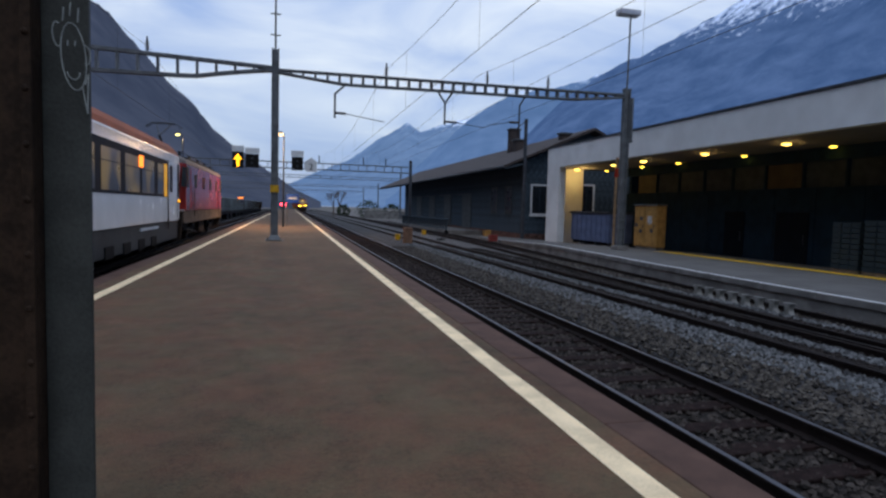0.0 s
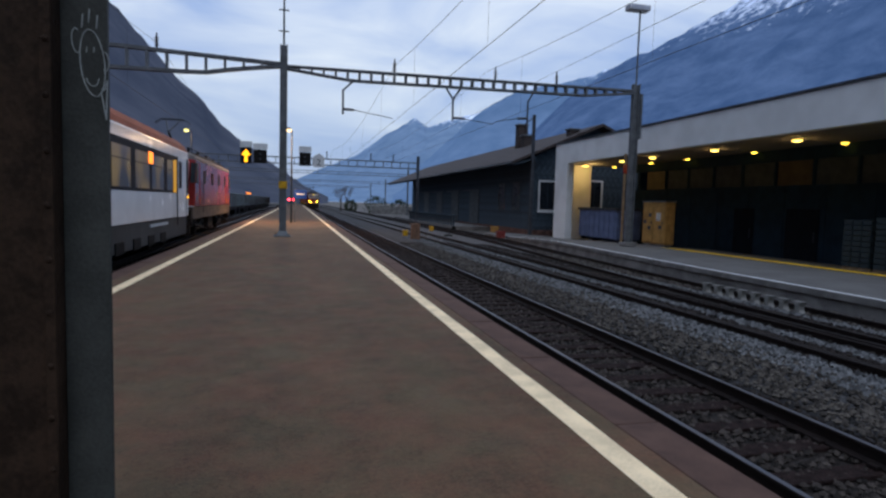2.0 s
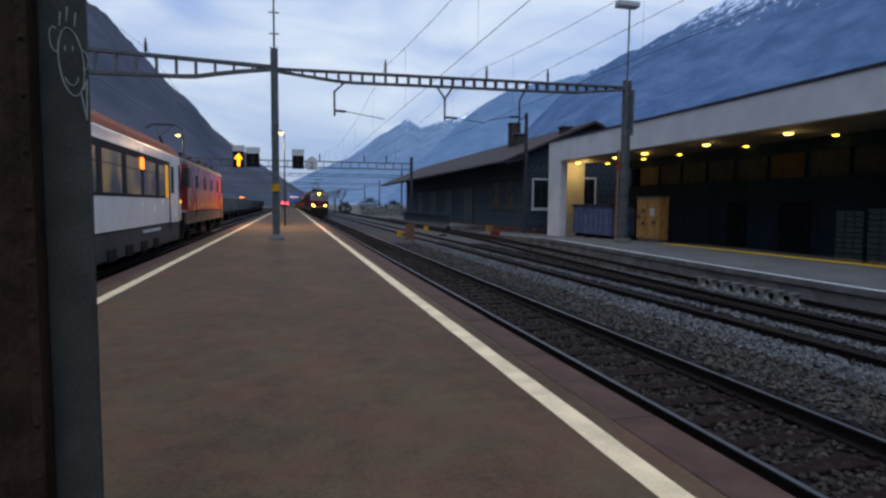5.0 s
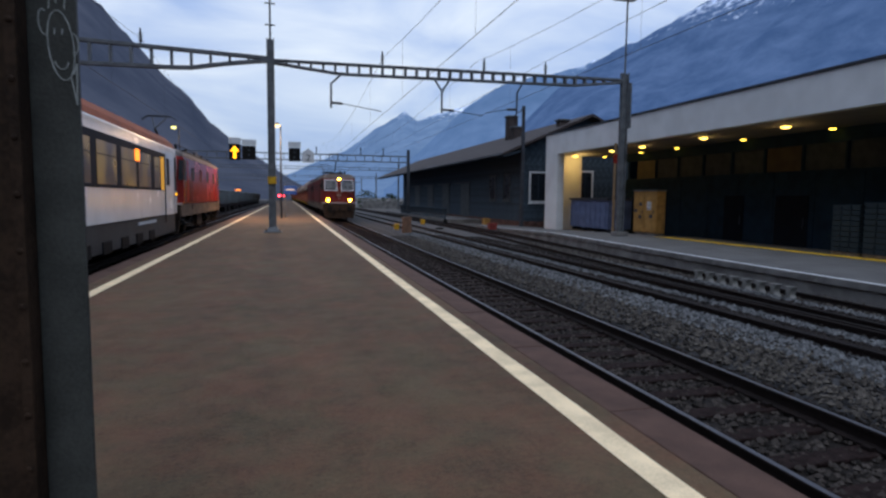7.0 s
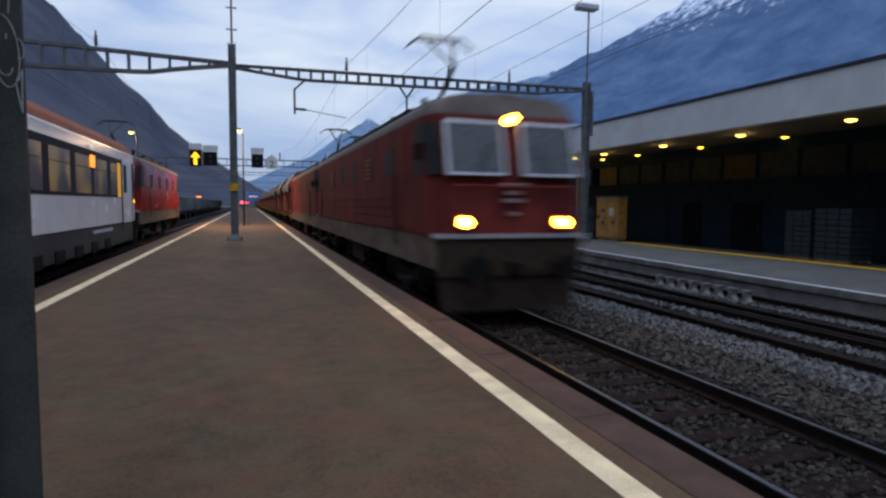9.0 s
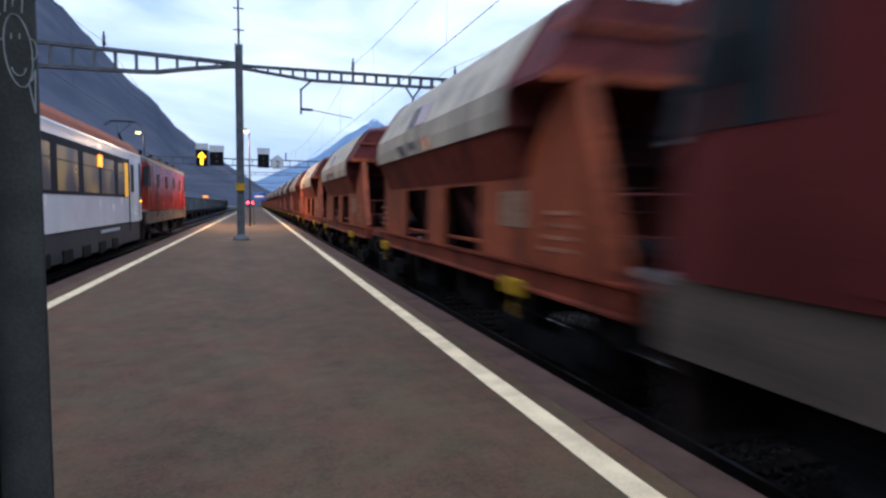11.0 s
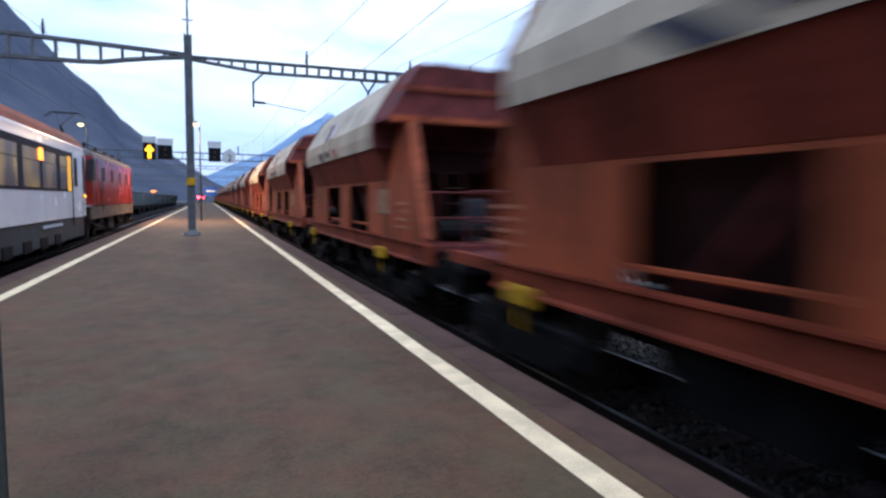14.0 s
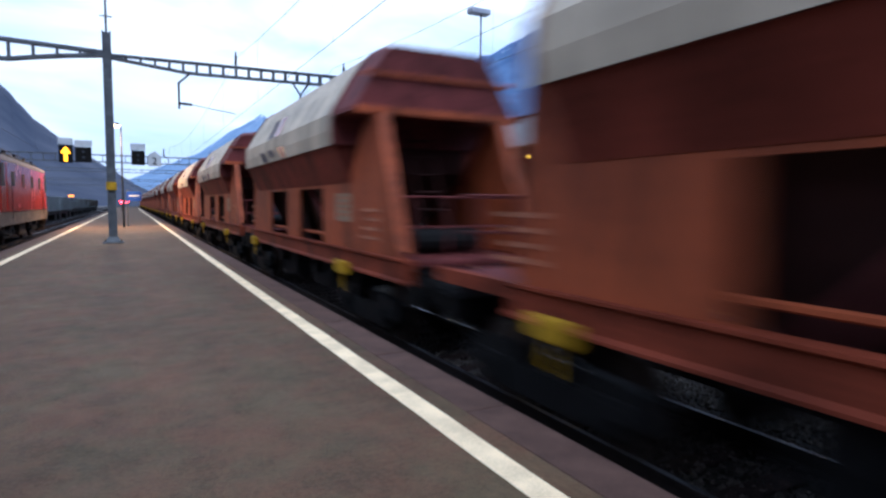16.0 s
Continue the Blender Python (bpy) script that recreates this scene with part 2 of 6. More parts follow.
M = {
    "kerb": mat("kerb_concrete", (0.09, 0.052, 0.04), 0.85, vary=0.35, scale=2.2, fine=90, bump=0.3),
    "line": mat("worn_white_paint", (0.78, 0.61, 0.38), 0.7, vary=0.22, scale=3, fine=80, bump=0.15),
    "yellow_line": mat("yellow_paint", (0.8, 0.5, 0.02), 0.7, vary=0.25, scale=4),
    "ballast": mat("grey_ballast", (0.045, 0.044, 0.045), 0.9, vary=0.6, scale=9, fine=45, bump=1.0),
    "ballast_dark": mat("oily_ballast", (0.02, 0.016, 0.014), 0.9, vary=0.6, scale=9, fine=45, bump=1.0),
    "ballast_pale": mat("dusty_grey_ballast", (0.085, 0.083, 0.082), 0.9, vary=0.6, scale=7, fine=40, bump=1.0),
    "rail_side": mat("rusty_rail", (0.012, 0.008, 0.007), 0.75, 0.0, vary=0.4, scale=8),
    "rail_dull": mat("dull_rail_head", (0.014, 0.012, 0.012), 0.7, 0.0, vary=0.3, scale=5, bump=0.05),
    "rail_top": mat("polished_rail", (0.1, 0.1, 0.11), 0.42, 1.0, vary=0.2, scale=5, bump=0.03),
    "sleeper": mat("tarred_timber", (0.02, 0.013, 0.012), 0.9, vary=0.6, scale=9, fine=40, bump=0.8, spec=0.05),
    "concrete": mat("pale_concrete", (0.16, 0.155, 0.15), 0.85, vary=0.4, scale=1.2, fine=50),
    "concrete_pale": mat("weathered_pale_concrete", (0.19, 0.19, 0.18), 0.85, vary=0.4, scale=4, fine=50),
    "dark_concrete": mat("stained_concrete", (0.05, 0.044, 0.04), 0.9, vary=0.5, scale=1.4, fine=40, bump=0.4),
    "siding_grey": mat("dull_grey_green_steel", (0.24, 0.29, 0.3), 0.8, vary=0.4, scale=1.5),
    "far_asphalt": mat("grey_asphalt", (0.1, 0.098, 0.097), 0.8, vary=0.25, scale=0.8, fine=60),
    "white_wall": mat("white_render", (0.6, 0.62, 0.63), 0.8, vary=0.1, scale=0.8, fine=60, bump=0.08),
    "soffit": mat("grey_soffit", (0.16, 0.16, 0.165), 0.8, vary=0.2, scale=1.0),
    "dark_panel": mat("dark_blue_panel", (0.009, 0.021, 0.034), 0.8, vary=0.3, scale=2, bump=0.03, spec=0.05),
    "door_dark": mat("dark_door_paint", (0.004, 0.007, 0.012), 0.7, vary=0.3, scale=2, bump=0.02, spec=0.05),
    "dark_glass": mat("dark_glass", (0.008, 0.011, 0.016), 0.3, vary=0.2, scale=2, bump=0.0, spec=0.3),
    "steel": mat("grey_painted_steel", (0.11, 0.12, 0.13), 0.55, 0.2, vary=0.3, scale=3),
    "lamp_post": mat("dark_lamp_post_paint", (0.02, 0.022, 0.025), 0.8, vary=0.3, scale=3),
    "dark_steel": mat("dark_steel", (0.05, 0.055, 0.065), 0.55, 0.3, vary=0.3, scale=3),
    "rust_steel": mat("brown_rusted_steel", (0.03, 0.018, 0.011), 0.8, 0.0, vary=0.5, scale=7, fine=50, bump=0.4),
    "pillar_paint": mat("grey_pillar_paint", (0.046, 0.049, 0.044), 0.6, 0.0, vary=0.28, scale=5, fine=70, bump=0.25),
    "chalk": mat("chalk_line", (0.26, 0.28, 0.27), 0.9, vary=0.3, scale=20),
    "timber": mat("dark_board_wall", (0.042, 0.06, 0.078), 0.85, vary=0.4, scale=3, fine=30),
    "shed_door": mat("faded_grey_door", (0.07, 0.08, 0.085), 0.8, vary=0.35, scale=3, fine=30),
    "brick_plinth": mat("old_masonry", (0.11, 0.06, 0.048), 0.9, vary=0.5, scale=4, fine=30, bump=0.4),
    "roof_tile": mat("brown_roof", (0.055, 0.045, 0.043), 0.8, vary=0.3, scale=1.5, fine=25, bump=0.3),
    "frame_paint": mat("pale_window_frame", (0.52, 0.54, 0.55), 0.6, vary=0.12, scale=3),
    "coach_white": mat("coach_white", (0.8, 0.79, 0.77), 0.24, vary=0.08, scale=0.7, bump=0.0, spec=0.6),
    "coach_grey": mat("coach_dark_grey", (0.012, 0.017, 0.027), 0.7, vary=0.2, scale=1.0, bump=0.02, spec=0.12),
    "coach_skirt": mat("coach_skirt_grey", (0.07, 0.068, 0.066), 0.55, vary=0.35, scale=1.2, bump=0.05),
    "coach_roof": mat("brown_red_roof", (0.3, 0.09, 0.045), 0.7, vary=0.3, scale=1.0),
    "red": mat("locomotive_red", (0.3, 0.026, 0.02), 0.24, vary=0.5, scale=1.8, bump=0.03, spec=0.45, stretch=(1, 1, 0.35)),
    "red_dusty": mat("dusty_dull_red", (0.125, 0.021, 0.018), 0.75, vary=0.5, scale=1.6, bump=0.04, spec=0.12, stretch=(1, 1, 0.4)),
    "red_dirty": mat("sooty_red", (0.2, 0.04, 0.035), 0.55, vary=0.4, scale=1.5, bump=0.05),
    "roof_grey": mat("sooty_roof_grey", (0.14, 0.12, 0.11), 0.7, vary=0.35, scale=2),
    "black": mat("greasy_black", (0.008, 0.0075, 0.0075), 0.7, 0.1, vary=0.4, scale=6, bump=0.2),
    "underframe": mat("brake_dust_grey", (0.036, 0.025, 0.019), 0.8, 0.1, vary=0.4, scale=5, bump=0.2),
    "solebar": mat("dusty_brown_solebar", (0.11, 0.082, 0.064), 0.8, vary=0.4, scale=2.0, fine=30, stretch=(1, 0.4, 1)),
    "emblem_grey": mat("dull_emblem_metal", (0.26, 0.2, 0.19), 0.5, 0.3, vary=0.3, scale=6),
    "silver": mat("aluminium_trim", (0.5, 0.5, 0.52), 0.35, 0.7, vary=0.1, scale=3, bump=0.02),
    "wagon": mat("weathered_orange_red", (0.32, 0.068, 0.023), 0.65, vary=0.6, spec=0.25, scale=1.9, fine=24, bump=0.08, stretch=(1, 1, 0.22)),
    # Sole beam red is darkened for the low shade along the side.
    "wagon_sole": mat("shaded_orange_red", (0.19, 0.038, 0.018), 0.7, vary=0.6, scale=1.6, fine=24, bump=0.08),
    # Skirt red is darkened as if shaded by the shell above.
    "wagon_skirt": mat("overhang_shade_red", (0.2, 0.042, 0.026), 0.7, vary=0.6, scale=1.7, fine=24, bump=0.08, stretch=(1, 1, 0.25)),
    "wagon_dark": mat("grimy_oxide_red", (0.13, 0.032, 0.03), 0.7, vary=0.45, scale=2.0, fine=30, bump=0.1),
    "cream": mat("dirty_cream", (0.5, 0.42, 0.31), 0.6, vary=0.4, scale=2.2, fine=22, bump=0.05, stretch=(1, 1, 0.2)),
    "yellow": mat("signal_yellow", (0.42, 0.24, 0.015), 0.55, vary=0.3, scale=5),
    "cabinet_brown": mat("weathered_brown_cabinet", (0.15, 0.085, 0.055), 0.7, vary=0.3, scale=5),
    "ochre": mat("ochre_panel", (0.32, 0.18, 0.055), 0.6, vary=0.3, scale=3),
    "blue_grey": mat("blue_grey_sheet", (0.1, 0.13, 0.22), 0.6, vary=0.25, scale=2),
    "bag": mat("grey_plastic", (0.024, 0.036, 0.044), 0.55, vary=0.25, scale=4),
    "wood": mat("pallet_wood", (0.25, 0.17, 0.1), 0.8, vary=0.3, scale=5),
    "navy": mat("navy_mark", (0.015, 0.022, 0.05), 0.6, vary=0.3),
    "sign_blue": mat("sign_blue", (0.02, 0.06, 0.25), 0.4, vary=0.1),
    "leaf": mat("dark_evergreen", (0.035, 0.05, 0.03), 0.8, vary=0.4, scale=5),
    "bark": mat("bare_bark", (0.09, 0.07, 0.06), 0.9, vary=0.3, scale=6),
    "earth": mat("trackside_earth", (0.13, 0.12, 0.11), 0.95, vary=0.4, scale=0.6, fine=20, bump=0.5),
    "porcelain": mat("brown_insulator", (0.03, 0.025, 0.025), 0.3, vary=0.1),
    "dim_lamp": glow("dim_warm_lamp", (1.0, 0.6, 0.06), 6),
    "warm_lamp": glow("warm_lamp", (1.0, 0.64, 0.12), 5),
    "lamp_white": glow("street_lamp_glow", (1.0, 0.66, 0.3), 3),
    "lamp_green": glow("lamp_glow_greenish", (1.0, 0.9, 0.28), 3),
    "headlight": glow("headlight_glow", (1.0, 0.42, 0.011), 130),
    "arrow": glow("signal_arrow_glow", (1.0, 0.42, 0.01), 2.6),
    "red_light": glow("red_signal_glow", (1.0, 0.05, 0.08), 8),
    "cab_glass": mat("cab_glass", (0.035, 0.04, 0.045), 0.28, vary=0.15, scale=2, bump=0.0, spec=0.7),
}


def worn_asphalt(name, dark, light, moss, rust):
    """Rolled asphalt: long stains, blotches, coarse chippings and fine grit."""
    m = mat(name, light, 0.85, vary=0.3, scale=3, fine=60, bump=0.8, spec=0.25)
    n, l = m.node_tree.nodes, m.node_tree.links
    co = n.new("ShaderNodeTexCoord")
    total = None
    for size, weight, stretch_by in ((0.5, 0.30, (1, 0.5, 1)), (3.5, 0.20, (1, 1, 1)), (26, 0.22, (1, 1, 1)), (75, 0.28, (1, 1, 1))):
        mp, tx, mu = n.new("ShaderNodeMapping"), n.new("ShaderNodeTexNoise"), n.new("ShaderNodeMath")
        mp.inputs["Scale"].default_value = stretch_by
        tx.inputs["Scale"].default_value, tx.inputs["Detail"].default_value, tx.inputs["Roughness"].default_value = size, 5, 0.7
        mu.operation = "MULTIPLY_ADD"
        mu.inputs[1].default_value, mu.inputs[2].default_value = weight, 0.0
        l.new(co.outputs["Object"], mp.inputs["Vector"])
        l.new(mp.outputs["Vector"], tx.inputs["Vector"])
        l.new(tx.outputs["Fac"], mu.inputs[0])
        if total:
            l.new(total, mu.inputs[2])
        total = mu.outputs[0]
    ramp = n.new("ShaderNodeValToRGB")
    ramp.color_ramp.elements[0].position, ramp.color_ramp.elements[0].color = 0.41, (*dark, 1)
    ramp.color_ramp.elements[1].position, ramp.color_ramp.elements[1].color = 0.60, (*light, 1)
    l.new(total, ramp.inputs["Fac"])
    patch, hue, mix = n.new("ShaderNodeTexNoise"), n.new("ShaderNodeValToRGB"), n.new("ShaderNodeMix")
    patch.inputs["Scale"].default_value, patch.inputs["Detail"].default_value, patch.inputs["Roughness"].default_value = 1.3, 7, 0.7
    hue.color_ramp.elements[0].position, hue.color_ramp.elements[0].color = 0.40, (*moss, 1)
    hue.color_ramp.elements[1].position, hue.color_ramp.elements[1].color = 0.60, (*rust, 1)
    mix.data_type, mix.blend_type = "RGBA", "MULTIPLY"
    mix.inputs["Factor"].default_value = 1.0
    l.new(co.outputs["Object"], patch.inputs["Vector"])
    l.new(patch.outputs["Fac"], hue.inputs["Fac"])
    l.new(ramp.outputs["Color"], mix.inputs["A"])
    l.new(hue.outputs["Color"], mix.inputs["B"])
    l.new(mix.outputs["Result"], n["Principled BSDF"].inputs["Base Color"])
    return m


M["asphalt"] = worn_asphalt("platform_asphalt", (0.048, 0.029, 0.016), (0.148, 0.086, 0.048), (0.84, 0.98, 0.92), (1.0, 0.86, 0.84))


# ---- mesh helpers ----
def box(bm, x0, x1, y0, y1, z0, z1, bevel=0.0):
    r = bmesh.ops.create_cube(bm, size=1.0)
    vs = r["verts"]
    for v in vs:
        v.co = Vector(((x0 + x1) / 2 + v.co.x * (x1 - x0), (y0 + y1) / 2 + v.co.y * (y1 - y0), (z0 + z1) / 2 + v.co.z * (z1 - z0)))
    if bevel:
        es = list({e for v in vs for e in v.link_edges})
        bmesh.ops.bevel(bm, geom=es, offset=bevel, segments=2, affect="EDGES", profile=0.6)
    return bm


def rod(bm, a, b, r, seg=8, r2=None):
    a, b = Vector(a), Vector(b)
    d = b - a
    m = Matrix.Translation((a + b) / 2) @ d.to_track_quat("Z", "Y").to_matrix().to_4x4()
    bmesh.ops.create_cone(bm, cap_ends=True, segments=seg, radius1=r, radius2=r if r2 is None else r2, depth=d.length, matrix=m)
    return bm


def ball(bm, c, r, seg=10, sx=1, sy=1, sz=1):
    bmesh.ops.create_uvsphere(bm, u_segments=seg, v_segments=max(4, seg // 2), radius=r,
                              matrix=Matrix.Translation(c) @ Matrix.Diagonal((sx, sy, sz, 1)))
    return bm


def loft(bm, loops, caps=True):
    """Skin equal-length closed loops of points."""
    rings = [[bm.verts.new(p) for p in lp] for lp in loops]
    n = len(rings[0])
    for a, b in zip(rings, rings[1:]):
        for i in range(n):
            bm.faces.new((a[i], a[(i + 1) % n], b[(i + 1) % n], b[i]))
    if caps:
        bm.faces.new(list(reversed(rings[0])))
        bm.faces.new(rings[-1])
    bmesh.ops.recalc_face_normals(bm, faces=bm.faces[:])
    return bm


def plate(bm, outline, axis, c0, c1):
    """Extrude a closed outline: axis 'x' takes (y, z) pairs, 'y' takes (x, z), 'z' takes (x, y)."""
    def at(p, c):
        return {"x": (c, p[0], p[1]), "y": (p[0], c, p[1]), "z": (p[0], p[1], c)}[axis]
    return loft(bm, [[at(p, c0) for p in outline], [at(p, c1) for p in outline]])


def mesh_of(name, bm, material, smooth=False):
    me = bpy.data.meshes.new(name)
    bm.to_mesh(me)
    bm.free()
    for m in (material if isinstance(material, (list, tuple)) else [material]):
        me.materials.append(m)
    if smooth:
        for p in me.polygons:
            p.use_smooth = True
    return me


def part(name, bm, material, parent, label="", smooth=False):
    ob = new(name, mesh_of(name, bm, material, smooth))
    ob.parent = parent
    return tagged(ob, label)


def thing(name, label, category, group="", kind="", at=(0, 0, 0)):
    ob = new(name)
    ob.location = at
    return tagged(ob, label, category, group, kind)


def solid(name, bm, material, label="", category="", kind="structure", group="", smooth=False):
    return tagged(new(name, mesh_of(name, bm, material, smooth)), label, category, group, kind)


B = bmesh.new


# ---- ground, tracks and platforms ----
def terrain_sheet():
    """One sheet of ground to the horizon, with the ballast shoulder between the tracks."""
    bm = B()
    xs = [-2500, -400, -60, -12, -9, -3.7, 2.6, 3.0, 5.9, 6.3, 7.6, 8.0, 10.9, 11.3, 12.2, 16, 24, 60, 400, 2500]
    zs = [-3, -1.2, -1.0, -0.85, -0.78, -0.78, -0.78, -0.77, -0.77, -0.64, -0.64, -0.71, -0.71, -0.71, -0.72, -0.85, -0.9, -1.0, -1.2, -3]
    ys = [-900, -60, -12, 0, 20, 45, 80, 140, 260, 640, 2500]
    rows = [[bm.verts.new((x, y, z)) for x, z in zip(xs, zs)] for y in ys]
    for a, b in zip(rows, rows[1:]):
        for i in range(len(xs) - 1):
            f = bm.faces.new((a[i], a[i + 1], b[i + 1], b[i]))
            x = (xs[i] + xs[i + 1]) / 2
            f.material_index = (3 if a[0].co.y > 15 else 1) if 8.0 < x < 17 else 1 if 2.6 < x < 6.0 or -9 < x < -3.6 else (0 if -12 < x < 13 else 2)
    ob = solid("ground", bm, [M["ballast"], M["ballast_dark"], M["earth"], M["ballast_pale"]], "grey track ballast and trackside earth", "ground")
    return ob


terrain_sheet()
PLAT_L, PLAT_R, GROOVE = -3.80, 2.74, 2.36

platform = solid("platform", box(B(), PLAT_L + 0.36, GROOVE, -14, 230, -0.8, 0.0), M["asphalt"],
                 "long asphalt island platform with brownish worn surface", "platform")
kerb_mesh = mesh_of("kerb_stone", box(B(), -0.185, 0.185, 0.008, 1.992, -0.22, 0.0, 0.012), M["kerb"])
kerb_base = B()
box(kerb_base, GROOVE + 0.02, PLAT_R - 0.06, -14, 230, -0.8, -0.221)
box(kerb_base, PLAT_L + 0.06, PLAT_L + 0.34, -14, 230, -0.8, -0.221)
kb = part("platform_wall", kerb_base, M["dark_concrete"], platform, "stained concrete platform wall below the kerb")
for side_x in (2.556, -3.615):
    for k in range(60):
        ob = new("kerb_stone", kerb_mesh)
        ob.parent = platform
        ob.location = (side_x, -8 + 2 * k, 0.002 * math.sin(k * 1.7))
far_kerb = B()
box(far_kerb, 2.371, 2.741, 112, 230, -0.22, 0.0)
box(far_kerb, -3.8, -3.43, 112, 230, -0.22, 0.0)
part("kerb_run", far_kerb, M["kerb"], platform)


def painted_line(name, x0, x1, y0, y1, z, material, label):
    """A painted band of short lengths with slightly ragged sides."""
    bm = B()
    rng = random.Random(int(abs(x0) * 100))
    n = int((y1 - y0) / 0.5)
    left, right = [], []
    for i in range(n + 1):
        y = y0 + (y1 - y0) * i / n
        left.append(bm.verts.new((x0 + rng.uniform(-0.006, 0.006), y, z)))
        right.append(bm.verts.new((x1 + rng.uniform(-0.006, 0.006), y, z)))
    for i in range(n):
        bm.faces.new((left[i], right[i], right[i + 1], left[i + 1]))
    return solid(name, bm, material, label, "floor marking")


painted_line("safety_line_1", 1.985, 2.185, -10, 200, 0.004, M["line"], "worn cream white safety line painted on asphalt")
painted_line("safety_line_2", -3.16, -2.97, -10, 200, 0.004, M["line"], "worn cream white safety line painted on asphalt")


def rail_profile(cx, top):
    return [(cx - 0.07, top - 0.17), (cx + 0.07, top - 0.17), (cx + 0.07, top - 0.155), (cx + 0.012, top - 0.13), (cx + 0.012, top - 0.045),
            (cx + 0.035, top - 0.035), (cx + 0.035, top - 0.006), (cx + 0.028, top), (cx - 0.028, top), (cx - 0.035, top - 0.006),
            (cx - 0.035, top - 0.035), (cx - 0.012, top - 0.045), (cx - 0.012, top - 0.13), (cx - 0.07, top - 0.155)]


sleeper_mesh = mesh_of("sleeper", box(B(), -1.28, 1.28, -0.12, 0.12, -0.13, 0.0, 0.015), M["sleeper"])


def track(name, cx, top, y0, y1, near_sleepers, label, head="rail_top"):
    """Two rails on sleepers; clips hold each rail to each sleeper."""
    t = thing(name, label, "railway track", kind="structure")
    for dx in (-0.753, 0.753):
        r = part("rail", plate(B(), rail_profile(cx + dx, top), "y", y0, y1), [M["rail_side"], M[head]], t, "steel rail with a worn head")
        for p in r.data.polygons:
            if p.normal.z > 0.9 and p.center.z > top - 0.004:
                p.material_index = 1
    rest, clips = B(), B()
    rng = random.Random(int(cx * 10))
    y, k = y0, 0
    start, count = near_sleepers
    while y < min(y1, 330):
        if y >= start and k < count:
            s = new("sleeper", sleeper_mesh)
            s.parent = t
            s.location = (cx + rng.uniform(-0.03, 0.03), y, top - 0.172 + rng.uniform(-0.006, 0.004))
            s.rotation_euler = (0, 0, rng.uniform(-0.012, 0.012))
            k += 1
            if y < 40:
                for dx in (-0.753, 0.753):
                    for side in (-0.1, 0.1):
                        box(clips, cx + dx + side - 0.035, cx + dx + side + 0.035, y - 0.05, y + 0.05, top - 0.172, top - 0.135)
        else:
            box(rest, cx - 1.28, cx + 1.28, y - 0.12, y + 0.12, top - 0.30, top - 0.172)
        y += 0.62
    tagged(part("sleeper_run", rest, M["sleeper"], t), kind="stuff")
    if clips.verts:
        tagged(part("rail_clips", clips, M["rail_side"], t), kind="stuff")
    else:
        clips.free()
    return t


T1, T2, T3, TL = 4.63, 9.0, -11.5, -6.2
RAIL = -0.55
RAIL_L = -0.40
track("railway_track", T1, RAIL, -160, 640, (-3, 150), "railway track on dark timber sleepers in oily ballast")
track("railway_track", T2, RAIL, -30, 330, (2, 90), "railway track on timber sleepers in grey ballast", "rail_dull")
track("railway_track", TL, RAIL_L, -10, 330, (0, 40), "railway track beside the island platform")
track("railway_track", T3, -0.6, 20, 330, (40, 20), "siding track with parked freight wagons")


def yard_x(y):
    """Centre line of the loop track: close beside its neighbour near by, swinging out to the goods shed."""
    u = min(1.0, max(0.0, (y - 6.0) / 40.0))
    return 11.02 + 2.1 * u * u * (3 - 2 * u)


def curved_track(label, y0, y1, top):
    """Two rails bent along the loop's centre line, with sleepers square to it."""
    t = thing("railway_track", label, "railway track", kind="structure")
    ys = [y0, -10, 0] + [4 + 2 * k for k in range(24)] + [60, 120, y1]
    for dx in (-0.753, 0.753):
        r = part("rail", loft(B(), [[(x, y, z) for x, z in rail_profile(yard_x(y) + dx, top)] for y in ys]), [M["rail_side"], M["rail_dull"]], t, "rust-brown steel rail")
        for p in r.data.polygons:
            if p.normal.z > 0.9 and p.center.z > top - 0.004:
                p.material_index = 1
    rng = random.Random(77)
    rest = B()
    for k in range(int((y1 - y0) / 0.62)):
        y = y0 + 0.62 * k
        if 4 < y < 50:
            s = new("sleeper", sleeper_mesh)
            s.parent = t
            s.location = (yard_x(y) + rng.uniform(-0.03, 0.03), y, top - 0.175 + rng.uniform(-0.006, 0.003))
            s.rotation_euler = (0, 0, -math.atan((yard_x(y + 0.5) - yard_x(y - 0.5))) + rng.uniform(-0.012, 0.012))
        elif y < 200:
            box(rest, yard_x(y) - 1.28, yard_x(y) + 1.28, y - 0.12, y + 0.12, top - 0.30, top - 0.175)
    tagged(part("sleeper_run", rest, M["sleeper"], t), kind="stuff")
    return t


curved_track("rusty loop track swinging out towards the goods shed", -30, 330, RAIL - 0.01)


switch = thing("railway_switch", "dark switch rails lying close beside the running rails", "railway switch")
for sx_, y0_, y1_ in ((T2 - 0.60, 3, 34), (T2 + 0.60, 3, 42)):
    part("switch_rail", plate(B(), rail_profile(sx_, RAIL - 0.012), "y", y0_, y1_), M["rail_side"], switch)
part("stretcher_bar", rod(B(), (T2 - 0.6, 33, RAIL - 0.14), (T2 + 0.6, 33, RAIL - 0.14), 0.025, 8), M["rail_side"], switch)


